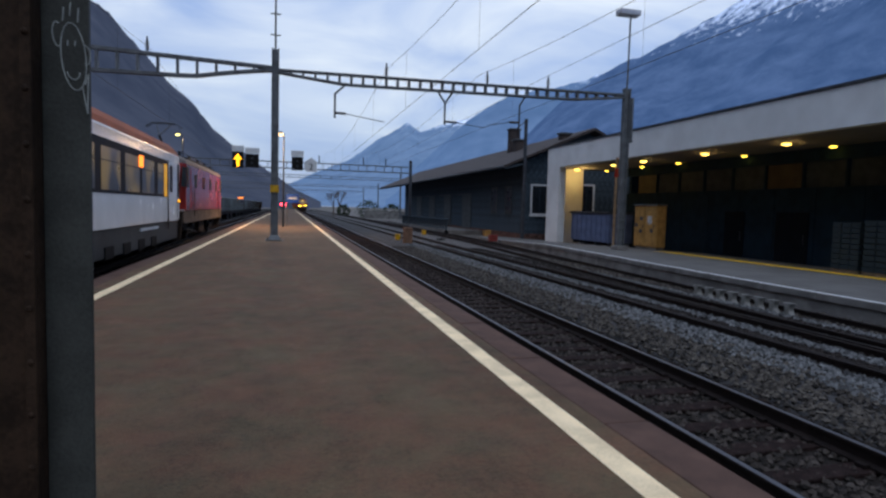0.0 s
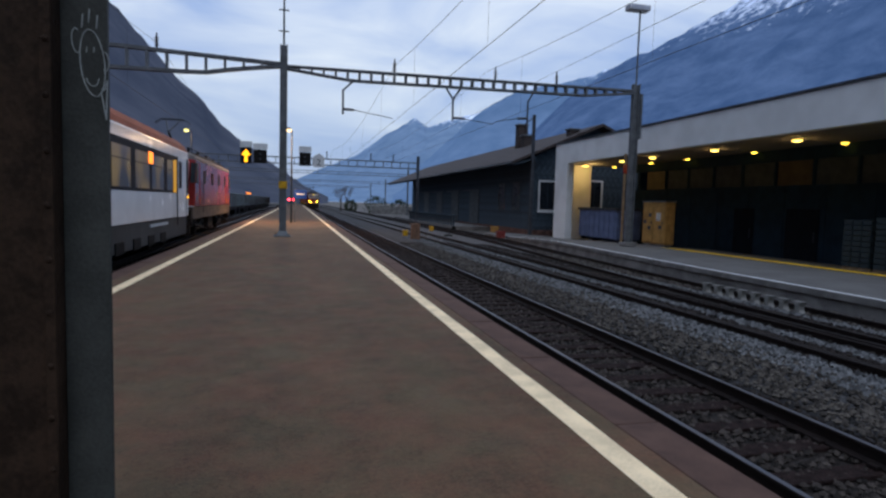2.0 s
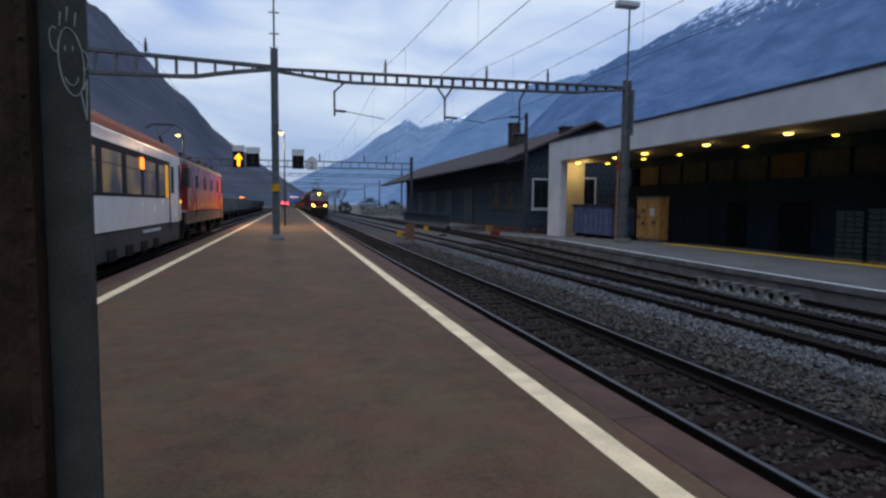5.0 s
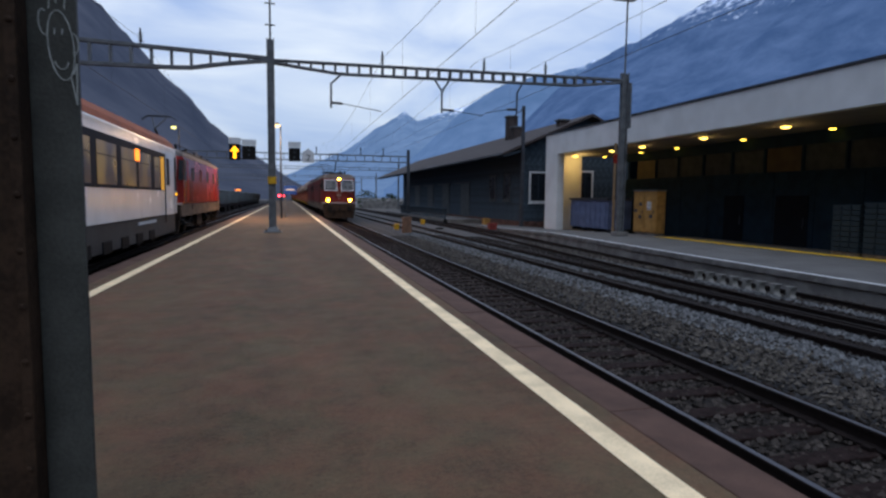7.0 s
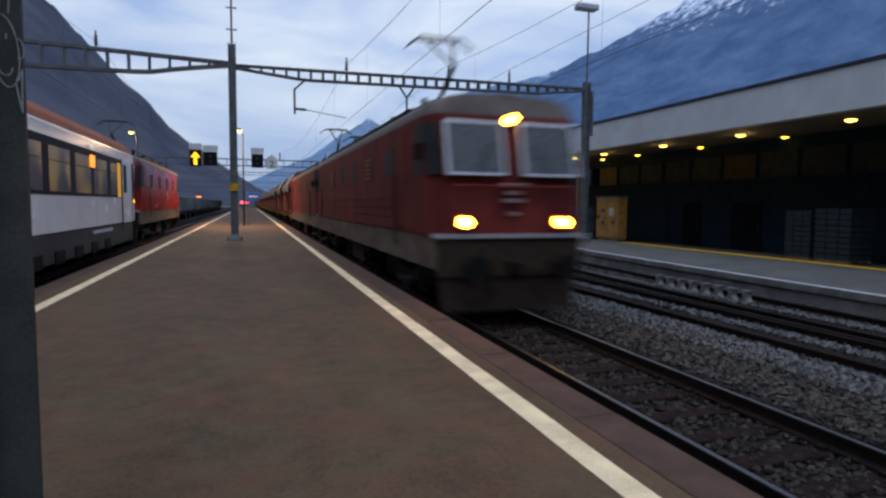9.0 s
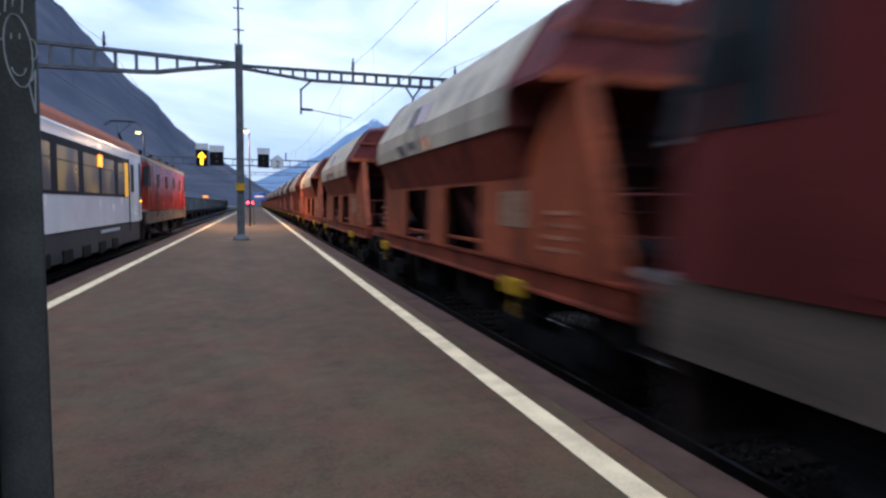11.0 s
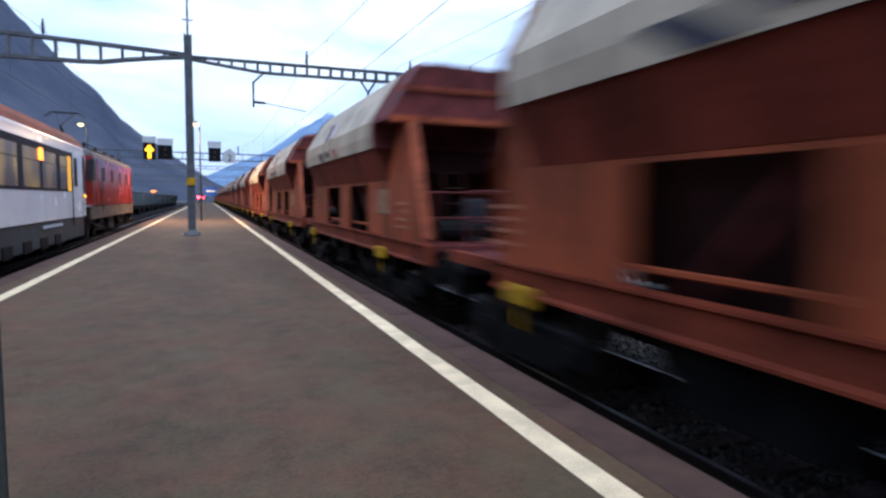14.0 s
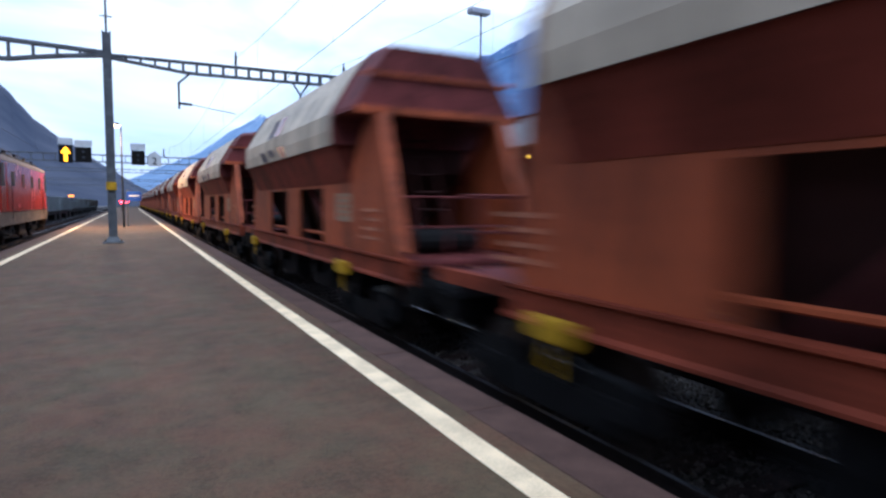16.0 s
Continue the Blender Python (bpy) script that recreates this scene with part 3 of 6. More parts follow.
def stones(name, count, x0, x1, y0, y1, z, size, material, label, seed):
    """Loose broken stones, each a squashed irregular octahedron."""
    rng = np.random.default_rng(seed)
    c = np.stack([rng.uniform(x0, x1, count), y0 + (y1 - y0) * rng.uniform(0, 1, count) ** 1.6, rng.uniform(-0.012, 0.02, count) + z], 1)
    base = np.array([(1, 0, 0), (0, 1, 0), (-1, 0, 0), (0, -1, 0), (0, 0, 0.8), (0, 0, -0.8)], float)
    v = base[None] * rng.uniform(0.55, 1.3, (count, 6, 1)) * (size * rng.uniform(0.55, 1.25, (count, 1, 1)))
    a = rng.uniform(0, 6.28, count)
    ca, sa = np.cos(a)[:, None], np.sin(a)[:, None]
    v = np.stack([v[..., 0] * ca - v[..., 1] * sa, v[..., 0] * sa + v[..., 1] * ca, v[..., 2]], 2) + c[:, None]
    f = np.array([(0, 1, 4), (1, 2, 4), (2, 3, 4), (3, 0, 4), (1, 0, 5), (2, 1, 5), (3, 2, 5), (0, 3, 5)])
    faces = (f[None] + 6 * np.arange(count)[:, None, None]).reshape(-1, 3)
    me = bpy.data.meshes.new(name)
    me.from_pydata(v.reshape(-1, 3).tolist(), [], faces.tolist())
    me.materials.append(material)
    return tagged(new(name, me), label, "gravel", kind="stuff")


def stone_material(name, dark, light):
    m = mat(name, light, 0.9, vary=0.3, scale=20, fine=90, bump=0.3)
    n, l = m.node_tree.nodes, m.node_tree.links
    g, r = n.new("ShaderNodeNewGeometry"), n.new("ShaderNodeValToRGB")
    r.color_ramp.elements[0].color, r.color_ramp.elements[1].color = (*dark, 1), (*light, 1)
    l.new(g.outputs["Random Per Island"], r.inputs["Fac"])
    l.new(r.outputs["Color"], n["Principled BSDF"].inputs["Base Color"])
    return m


M["stone_dark"] = stone_material("rusty_ballast_stone", (0.008, 0.007, 0.006), (0.066, 0.055, 0.048))
M["stone_pale"] = stone_material("pale_ballast_stone", (0.022, 0.023, 0.025), (0.16, 0.165, 0.17))
# Oily stones, dark enough to take in the shadow bands beside the rails.
M["stone_oily_shade"] = stone_material("oily_shade_stone", (0.006, 0.005, 0.005), (0.04, 0.033, 0.03))
M["stone_brown"] = stone_material("brown_ballast_stone", (0.013, 0.011, 0.01), (0.1, 0.088, 0.076))
stones("ballast_stones", 9500, 5.75, 7.5, 2.5, 34, -0.62, 0.042, M["stone_brown"], "loose brownish broken ballast stones beside the rails", 3)
stones("ballast_stones", 8500, 7.0, 7.95, 3.5, 38, -0.62, 0.045, M["stone_pale"], "loose pale grey ballast stones between the tracks", 7)
stones("ballast_stones", 15000, 3.0, 6.0, 1.0, 30, -0.752, 0.04, M["stone_dark"], "dark rust-stained ballast between sleepers", 4)
stones("ballast_stones", 4500, 9.12, 9.5, 4, 50, -0.70, 0.048, M["stone_pale"], "pale ballast between the rails of the second track", 12)
stones("ballast_stones", 5500, 7.95, 9.1, 3.5, 36, -0.69, 0.048, M["stone_oily_shade"], "oily dark ballast along the rail, shadow band in its colour", 13)
stones("ballast_stones", 7000, 9.55, 11.15, 4, 34, -0.69, 0.048, M["stone_oily_shade"], "oily ballast between the second track and the loop", 5)
stones("ballast_stones", 2600, 11.2, 11.5, 6, 24, -0.695, 0.045, M["stone_pale"], "pale grey ballast in the loop track", 8)
stones("ballast_stones", 3000, 11.6, 12.6, 5, 30, -0.70, 0.048, M["stone_brown"], "rust-stained ballast at the foot of the kerb", 15)


def far_z(x, y):
    """Height of the far platform: it falls away from its edge, and lower still towards the shed."""
    z = -0.25 - 0.052 * max(0.0, min(x, 24.5) - 16.85)
    return z - 0.30 * min(1.0, max(0.0, (y - 31) / 11.0))


def edge_x(y):
    """The platform edge keeps its clearance from the loop track."""
    return yard_x(y) + 1.70


def far_platform():
    bm = B()
    ys = [-12, 0, 6, 10, 14, 18, 22, 26, 31, 34, 38, 42, 46.5]
    g = []
    for y in ys:
        e = edge_x(y) + 0.22
        g.append([bm.verts.new((x, y, far_z(x, y))) for x in (e, e + 0.7, 16.85, 18, 19.5, 22, 24.6, 27)])
    for a, b in zip(g, g[1:]):
        for i in range(7):
            bm.faces.new((a[i], a[i + 1], b[i + 1], b[i]))
    r = bmesh.ops.extrude_face_region(bm, geom=bm.faces[:])
    for v in [e for e in r["geom"] if isinstance(e, bmesh.types.BMVert)]:
        v.co.z -= 0.3
    bmesh.ops.recalc_face_normals(bm, faces=bm.faces[:])
    ob = solid("platform_far", bm, M["far_asphalt"], "grey side platform in front of the white canopy building", "platform")
    wall = loft(B(), [[(edge_x(y) + a, y, z) for a, z in ((0.06, -0.95), (0.2, -0.95), (0.2, far_z(13, y) - 0.17), (0.06, far_z(13, y) - 0.17))] for y in ys])
    part("platform_wall", wall, M["concrete"], ob, "pale stained concrete platform wall")
    slab = mesh_of("edge_slab", box(B(), 0, 0.215, 0.01, 1.99, -0.17, 0, 0.012), M["concrete"])
    for k in range(29):
        y = -12 + 2 * k
        o = new("edge_slab", slab)
        o.parent = ob
        o.matrix_basis = pose(edge_x(y), y, far_z(13, y) + 0.005, -math.degrees(math.atan((far_z(13, y) - far_z(13, y + 2)) / 2)), 0, -math.degrees(math.atan((edge_x(y + 2) - edge_x(y)) / 2)))
    return ob


far_platform()
edge_line = B()
el_y = [-12 + 2 * k for k in range(28)]
el_l = [edge_line.verts.new((edge_x(y) + 0.05, y, far_z(13, y) + 0.012)) for y in el_y]
el_r = [edge_line.verts.new((edge_x(y) + 0.20, y, far_z(13, y) + 0.012)) for y in el_y]
for i in range(len(el_y) - 1):
    edge_line.faces.new((el_l[i], el_r[i], el_r[i + 1], el_l[i + 1]))
solid("edge_line", edge_line, M["frame_paint"], "faded white line along the platform edge", "floor marking")
yl = B()
quad = [(19.3, -10), (20.3, -10), (20.3, 28.6), (19.3, 28.6)]
yl.faces.new([yl.verts.new((x, y, far_z(x, y) + 0.015)) for x, y in quad])
solid("yellow_line", yl, M["yellow_line"], "yellow line painted before the dark wall", "floor marking")

# pale concrete blocks at the foot of the loop rail
trough = thing("block_row", "row of pale waisted concrete blocks along the rusty rail", "concrete block row")
sup = mesh_of("support", loft(B(), [[(11.50, -w, z), (11.66, -w, z), (11.66, w, z), (11.50, w, z)] for w, z in ((0.15, -0.74), (0.06, -0.60), (0.06, -0.52), (0.13, -0.41))]), M["concrete_pale"])
for k in range(8):
    s = new("support", sup)
    s.parent = trough
    s.location = (0, 11.55 + 0.47 * k, 0)


# ---- mountains ----
def range_of_hills(name, profile, r_foot, r_ridge, material, label, rough, seed, broken=0.03):
    """A mountain flank seen over a stretch of bearings: ridge elevations by bearing, with gullies and a broken crest."""
    az = np.arange(profile[0][0], profile[-1][0] + 0.01, 0.35)
    el = np.interp(az, [p[0] for p in profile], [p[1] for p in profile])
    steps = 26
    bm = B()
    grid = []
    for a, e in zip(az, el):
        col = []
        ca, sa = math.cos(radians(a)), math.sin(radians(a))
        crest = r_ridge * math.tan(radians(e))
        for j in range(steps + 3):
            s = min(j / steps, 1.0)
            r = r_foot + (r_ridge - r_foot) * s + (j - steps) * 120 * (j > steps)
            p = Vector((r * sa, r * ca, 0))
            k = noise.fractal(p * (7.0 / r_ridge) + Vector((seed, 0, 0)), 1.0, 2.0, 6)
            z = crest * (s ** 1.15) + crest * rough * k * (0.25 + s * (1 - s) * 2.2)
            if j == steps:
                z = crest * (1 + broken * noise.fractal(p * (40.0 / r_ridge), 1.0, 2.0, 5))
            if j > steps:
                z = crest * (1 - 0.3 * (j - steps))
            col.append(bm.verts.new((p.x, p.y, z - 4)))
        grid.append(col)
    for a, b in zip(grid, grid[1:]):
        for j in range(len(a) - 1):
            bm.faces.new((a[j], a[j + 1], b[j + 1], b[j]))
    bmesh.ops.recalc_face_normals(bm, faces=bm.faces[:])
    return solid(name, bm, material, label, "mountain", smooth=True)


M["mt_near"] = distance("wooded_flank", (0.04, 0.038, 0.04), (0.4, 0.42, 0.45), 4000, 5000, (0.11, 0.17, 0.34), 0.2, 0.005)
M["mt_far"] = distance("hazed_flank_far", (0.10, 0.12, 0.15), (0.8, 0.84, 0.9), 480, 720, (0.125, 0.29, 0.64), 0.36, 0.006, 0.5)
M["mt_right"] = distance("hazed_flank_right", (0.04, 0.05, 0.07), (0.6, 0.65, 0.72), 600, 960, (0.075, 0.175, 0.45), 0.42, 0.008)
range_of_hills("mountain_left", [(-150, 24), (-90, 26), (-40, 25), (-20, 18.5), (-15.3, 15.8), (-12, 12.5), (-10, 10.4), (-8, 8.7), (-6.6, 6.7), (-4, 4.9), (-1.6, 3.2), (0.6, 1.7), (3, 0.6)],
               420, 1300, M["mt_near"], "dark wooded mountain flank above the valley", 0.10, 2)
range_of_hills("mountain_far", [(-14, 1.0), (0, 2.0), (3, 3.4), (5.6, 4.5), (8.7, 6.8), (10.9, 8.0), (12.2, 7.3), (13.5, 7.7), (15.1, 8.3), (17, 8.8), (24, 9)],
               3000, 4600, M["mt_far"], "mountain with snow on its top, blue haze painted in", 0.10, 5)
M["mt_mid"] = distance("hazed_flank_middle", (0.07, 0.085, 0.11), (0.8, 0.84, 0.9), 620, 900, (0.1, 0.235, 0.54), 0.46, 0.006, 0.5)
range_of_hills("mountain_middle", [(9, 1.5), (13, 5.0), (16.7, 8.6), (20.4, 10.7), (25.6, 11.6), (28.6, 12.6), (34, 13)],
               2600, 3700, M["mt_mid"], "mountain flank farther up the valley, blue haze painted in", 0.09, 6)
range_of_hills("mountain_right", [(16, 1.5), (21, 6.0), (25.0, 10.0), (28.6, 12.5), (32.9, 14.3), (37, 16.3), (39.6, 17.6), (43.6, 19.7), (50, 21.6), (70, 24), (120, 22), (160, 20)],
               1500, 3000, M["mt_right"], "mountain flank with streaks of snow, blue haze painted in", 0.11, 8, 0.012)
range_of_hills("mountain_back", [(150, 20), (180, 12), (215, 24)], 900, 1900, M["mt_near"], "dark mountain flank down the valley", 0.1, 11)


# ---- catenary portal and lamps ----
MX, MY = -0.66, 30.6
PX, PY = 18.3, 30.3
PORTAL, FOOT = 0.905, -0.17


def portal():
    p = thing("catenary_portal", "grey steel catenary portal spanning the tracks with a tall lightning mast", "catenary portal")
    m = B()
    for dx in (-0.15, 0.15):
        box(m, MX + dx - 0.025, MX + dx + 0.025, MY - 0.11, MY + 0.11, FOOT + 0.05, 9.15, 0.006)
    for k in range(18):
        box(m, MX - 0.15, MX + 0.15, MY - 0.012, MY + 0.012, 0.3 + 0.5 * k, 0.42 + 0.5 * k)
    box(m, MX - 0.13, MX + 0.13, MY - 0.03, MY + 0.03, FOOT + 0.05, 9.1)
    part("mast", m, M["steel"], p)
    base = B()
    box(base, MX - 0.42, MX + 0.42, MY - 0.35, MY + 0.35, FOOT, FOOT + 0.06, 0.01)
    loft(base, [[(MX - w, MY - w, z), (MX + w, MY - w, z), (MX + w, MY + w, z), (MX - w, MY + w, z)] for w, z in ((0.3, FOOT + 0.06), (0.2, FOOT + 0.26))])
    part("base_plate", base, M["steel"], p)
    for dx in (-0.32, 0.32):
        for dy in (-0.25, 0.25):
            part("bolt", rod(B(), (MX + dx, MY + dy, FOOT + 0.06), (MX + dx, MY + dy, FOOT + 0.13), 0.03, 6), M["rust_steel"], p)
    top = rod(B(), (MX, MY, 9.1), (MX, MY, 14.5), 0.05, 8, 0.03)
    part("top_pole", top, M["steel"], p)
    for z in (9.75, 10.75, 11.75, 12.7):
        part("cross_arm", box(B(), MX - 0.24, MX + 0.24, MY - 0.03, MY + 0.03, z, z + 0.05), M["steel"], p)
    band = B()
    box(band, MX - 0.2, MX + 0.2, MY - 0.135, MY + 0.135, 2.2, 2.55)
    part("number_band", band, M["yellow"], p, "yellow marker band")

    def truss(name, xa, xb, ta, tb, ba, bb, taper_a, taper_b, bays, y0, y1, thick=0.05):
        """Top and bottom chords joined by uprights; the ends taper to the top chord."""
        g = thing(name, "", "")
        for k in list(g.keys()):
            del g[k]
        g.parent = p
        top_z = lambda u: ta + (tb - ta) * u
        def low_z(u):
            z = ba + (bb - ba) * u
            if u < taper_a:
                z = top_z(u) - 0.12 + (z - top_z(u) + 0.12) * u / taper_a
            if u > 1 - taper_b:
                z = top_z(u) - 0.12 + (z - top_z(u) + 0.12) * (1 - u) / taper_b
            return z
        xx = lambda u: xa + (xb - xa) * u
        yy = lambda u: y0 + (y1 - y0) * u
        us = [i / bays for i in range(bays + 1)]
        for nm, fn in (("top_chord", top_z), ("bottom_chord", low_z)):
            bm = B()
            loft(bm, [[(xx(c), yy(c) + sy, fn(c) + sz) for sy, sz in ((-0.16, -thick), (0.16, -thick), (0.16, thick), (-0.16, thick))] for c in us])
            part(nm, bm, M["steel"], g)
        for u in us[1:-1]:
            if top_z(u) - low_z(u) > 0.14:
                bm = B()
                box(bm, xx(u) - 0.05, xx(u) + 0.05, yy(u) - 0.14, yy(u) + 0.14, low_z(u), top_z(u))
                part("upright", bm, M["steel"], g)
        return g

    truss("beam", MX + 0.15, PX - 0.1, 8.12, 8.22, 7.62, 7.80, 0.17, 0.16, 32, MY, PY)
    truss("beam", -19.5, MX - 0.15, 8.85, 8.2, 7.35, 7.55, 0.12, 0.19, 22, MY, MY, 0.075)
    pm = B()
    for dx in (-0.17, 0.17):
        box(pm, PX + dx - 0.03, PX + dx + 0.03, PY - 0.14, PY + 0.14, -0.42, 8.6, 0.006)
    box(pm, PX - 0.15, PX + 0.15, PY - 0.02, PY + 0.02, -0.42, 8.5)
    box(pm, PX + 0.3, PX + 0.42, PY - 0.1, PY + 0.1, 5.6, 8.1, 0.01)
    part("far_mast", pm, M["steel"], p)
    part("far_base", box(B(), PX - 0.35, PX + 0.35, PY - 0.35, PY + 0.35, -0.42, -0.2, 0.02), M["concrete"], p)
    lm = B()
    for dx in (-0.17, 0.17):
        box(lm, -19.6 + dx - 0.03, -19.6 + dx + 0.03, MY - 0.14, MY + 0.14, -1.0, 9.0)
    part("side_mast", lm, M["steel"], p)

    def insulator(x, y, z):
        bm = B()
        rod(bm, (x, y, z), (x, y, z + 0.12), 0.04)
        for k in range(4):
            rod(bm, (x, y, z + 0.14 + 0.11 * k), (x, y, z + 0.2 + 0.11 * k), 0.10, 10, 0.05)
        rod(bm, (x, y, z + 0.1), (x, y, z + 0.72), 0.035)
        part("insulator", bm, M["porcelain"], p)

    for x, z in ((4.75, 8.17), (10.1, 8.2), (13.55, 8.22), (-6.35, 8.45)):
        insulator(x, MY + (PY - MY) * (x - MX) / (PX - MX) if x > MX else MY, z)

    def hanger(xt, xs, zt, zb, xa, za, side):
        """A drop tube below the beam with a registration arm out to the contact wire."""
        y = 30.5
        d = thing("drop_bracket", "", "")
        for k in list(d.keys()):
            del d[k]
        d.parent = p
        bm = B()
        rod(bm, (xt, y, zt), (xs, y, zt - 0.5), 0.045)
        rod(bm, (xs, y, zt - 0.45), (xs, y, zb), 0.05)
        part("drop_tube", bm, M["dark_steel"], d)
        part("arm_insulator", rod(B(), (xs, y, zb + 0.26), (xs + 0.55 * side, y, zb + 0.24), 0.065, 8), M["porcelain"], d)
        part("arm", rod(B(), (xs + 0.5 * side, y, zb + 0.24), (xa, y, za), 0.02, 6), M["dark_steel"], d)

    hanger(2.72, 2.2, 7.66, 5.98, 4.7, 5.93, 1)
    hanger(12.3, 12.0, 7.75, 6.1, 10.2, 6.1, -1)
    v = B()
    rod(v, (7.45, 30.5, 7.68), (7.85, 30.5, 7.1), 0.05)
    rod(v, (8.25, 30.5, 7.68), (7.85, 30.5, 7.1), 0.05)
    rod(v, (7.85, 30.5, 7.12), (7.85, 30.5, 5.98), 0.05)
    part("drop_frame", v, M["dark_steel"], p)
    part("arm_insulator", rod(B(), (7.85, 30.5, 6.16), (8.5, 30.5, 6.14), 0.06), M["porcelain"], p)
    part("arm", rod(B(), (8.4, 30.5, 6.14), (10.1, 30.5, 5.95), 0.02, 6), M["dark_steel"], p)
    # floodlight on a thin pole above the far mast
    part("lamp_pole", rod(B(), (PX, PY, 8.5), (PX + 0.02, PY, 12.6), 0.05), M["steel"], p)
    fl = B()
    box(fl, PX - 0.75, PX + 0.5, PY - 0.3, PY + 0.3, 12.55, 12.86, 0.05)
    part("floodlight", fl, M["silver"], p, "unlit floodlight head")
    p.scale = (PORTAL, PORTAL, PORTAL)
    p.location = (0, 0, 1.62 * (1 - PORTAL))
    return p


portal()


def wire(name, pts, r, label):
    bm = B()
    for a, b in zip(pts, pts[1:]):
        rod(bm, a, b, r, 5)
    return solid(name, bm, M["dark_steel"], label, "overhead wire", kind="")


def catenary(x, y0, y1, span, z_contact, z_mess, sag):
    """Messenger wire sagging between portals, contact wire below, droppers between."""
    c = thing("overhead_line", "thin overhead contact line with droppers", "overhead wire")
    part("contact_wire", rod(B(), (x, y0, z_contact), (x, y1, z_contact), 0.009, 5), M["dark_steel"], c)
    bm, dr = B(), []
    n = int((y1 - y0) / 5)
    prev = None
    for i in range(n + 1):
        y = y0 + 5 * i
        u = ((y - 30.5) / span) % 1.0
        q = (x, y, z_mess - sag * 4 * u * (1 - u))
        if prev:
            rod(bm, prev, q, 0.009, 5)
        if i % 2:
            dr.append(q)
        prev = q
    part("messenger_wire", bm, M["dark_steel"], c)
    for q in dr:
        part("dropper", rod(B(), q, (x, q[1], z_contact), 0.004, 4), M["dark_steel"], c)
    return c


catenary(T1 + 0.1, -20, 230, 50, 5.75, 8.55, 1.1)
catenary(T2 + 0.5, -20, 230, 50, 5.75, 8.6, 1.1)
catenary(TL, -20, 180, 50, 5.75, 8.6, 1.1)
wire("feeder_wire", [(13.55, -20, 8.7), (13.55, 30.5, 8.95), (13.5, 80, 8.4), (13.5, 150, 8.8)], 0.011, "dark feeder wire on the portal insulators")


def signal_gantry():
    """Farther portal that carries the signals over the platform end."""
    Y = 75
    g = thing("signal_gantry", "slim steel signal gantry across the tracks", "signal gantry")
    for x in (-17, 15.0):
        part("mast", box(B(), x - 0.16, x + 0.16, Y - 0.16, Y + 0.16, -0.9, 7.6, 0.01), M["dark_steel"], g)
    for z in (5.95, 6.7):
        part("chord", box(B(), -17, 15, Y - 0.14, Y + 0.14, z, z + 0.12), M["steel"], g)
    for k in range(30):
        part("upright", box(B(), -16.5 + 1.08 * k, -16.42 + 1.08 * k, Y - 0.1, Y + 0.1, 6.0, 6.75), M["steel"], g)
    for x in (3.6, 9.0, 11.8):
        part("finial", rod(B(), (x, Y, 6.8), (x, Y, 7.7), 0.07), M["porcelain"], g)

    def signal(x, z, w, h, lit):
        s = thing("railway_signal", ("lit orange arrow signal on the gantry" if lit else "dark unlit signal box on the gantry"), "railway signal", "signals on the gantry")
        part("housing", box(B(), x - w / 2, x + w / 2, Y - 0.45, Y - 0.15, z - h / 2, z + h / 2, 0.04), M["black"], s)
        part("backplate", box(B(), x - w * 0.55, x + w * 0.55, Y - 0.15, Y - 0.1, z + h / 2 + 0.05, z + h / 2 + 0.75), M["frame_paint"], s)
        if lit:
            bm = B()
            plate(bm, [(x - 0.16, z - 0.78), (x + 0.16, z - 0.78), (x + 0.16, z + 0.05), (x + 0.5, z + 0.05), (x, z + 0.72), (x - 0.5, z + 0.05), (x - 0.16, z + 0.05)], "y", Y - 0.475, Y - 0.455)
            part("arrow", bm, M["arrow"], s, "glowing orange arrow")
        else:
            for dz in (-0.3, 0.3):
                part("lens_hood", rod(B(), (x, Y - 0.6, z + dz), (x, Y - 0.44, z + dz), 0.13, 10), M["dark_steel"], s)
        return s

    signal(-5.8, 6.75, 1.25, 1.85, True)
    signal(-4.2, 6.7, 1.5, 1.6, False)
    signal(1.0, 6.6, 1.35, 1.6, False)
    sg = thing("track_sign", "pale house-shaped track sign on the gantry", "sign")
    plate_bm = plate(B(), [(1.95, 5.7), (3.3, 5.7), (3.3, 6.9), (2.62, 7.4), (1.95, 6.9)], "y", Y - 0.3, Y - 0.22)
    part("panel", plate_bm, M["frame_paint"], sg)
    txt = bpy.data.curves.new("track_number", "FONT")
    txt.body, txt.size, txt.align_x, txt.extrude = "2", 1.1, "CENTER", 0.01
    t = new("track_number", txt)
    t.parent = sg
    t.matrix_basis = pose(2.62, Y - 0.32, 5.92, 90, 0, 0)
    txt.materials.append(M["dark_steel"])
    return g


signal_gantry()


def distant_portal(y, x0, x1, h):
    g = thing("catenary_portal", "distant slim catenary portal over the tracks", "catenary portal", "distant portals")
    for x in (x0, x1):
        part("mast", box(B(), x - 0.15, x + 0.15, y - 0.15, y + 0.15, -1, h + 1.0), M["steel"], g)
    for z in (h - 0.5, h):
        part("chord", box(B(), x0, x1, y - 0.12, y + 0.12, z, z + 0.11), M["steel"], g)
    for k in range(int((x1 - x0) / 2)):
        part("upright", box(B(), x0 + 2 * k, x0 + 2 * k + 0.1, y - 0.1, y + 0.1, h - 0.45, h), M["steel"], g)


for py, pa, pb, ph in ((120, -22, 22, 7.4), (165, -24, 24, 7.2), (215, -26, 26, 7.2)):
    distant_portal(py, pa, pb, ph)


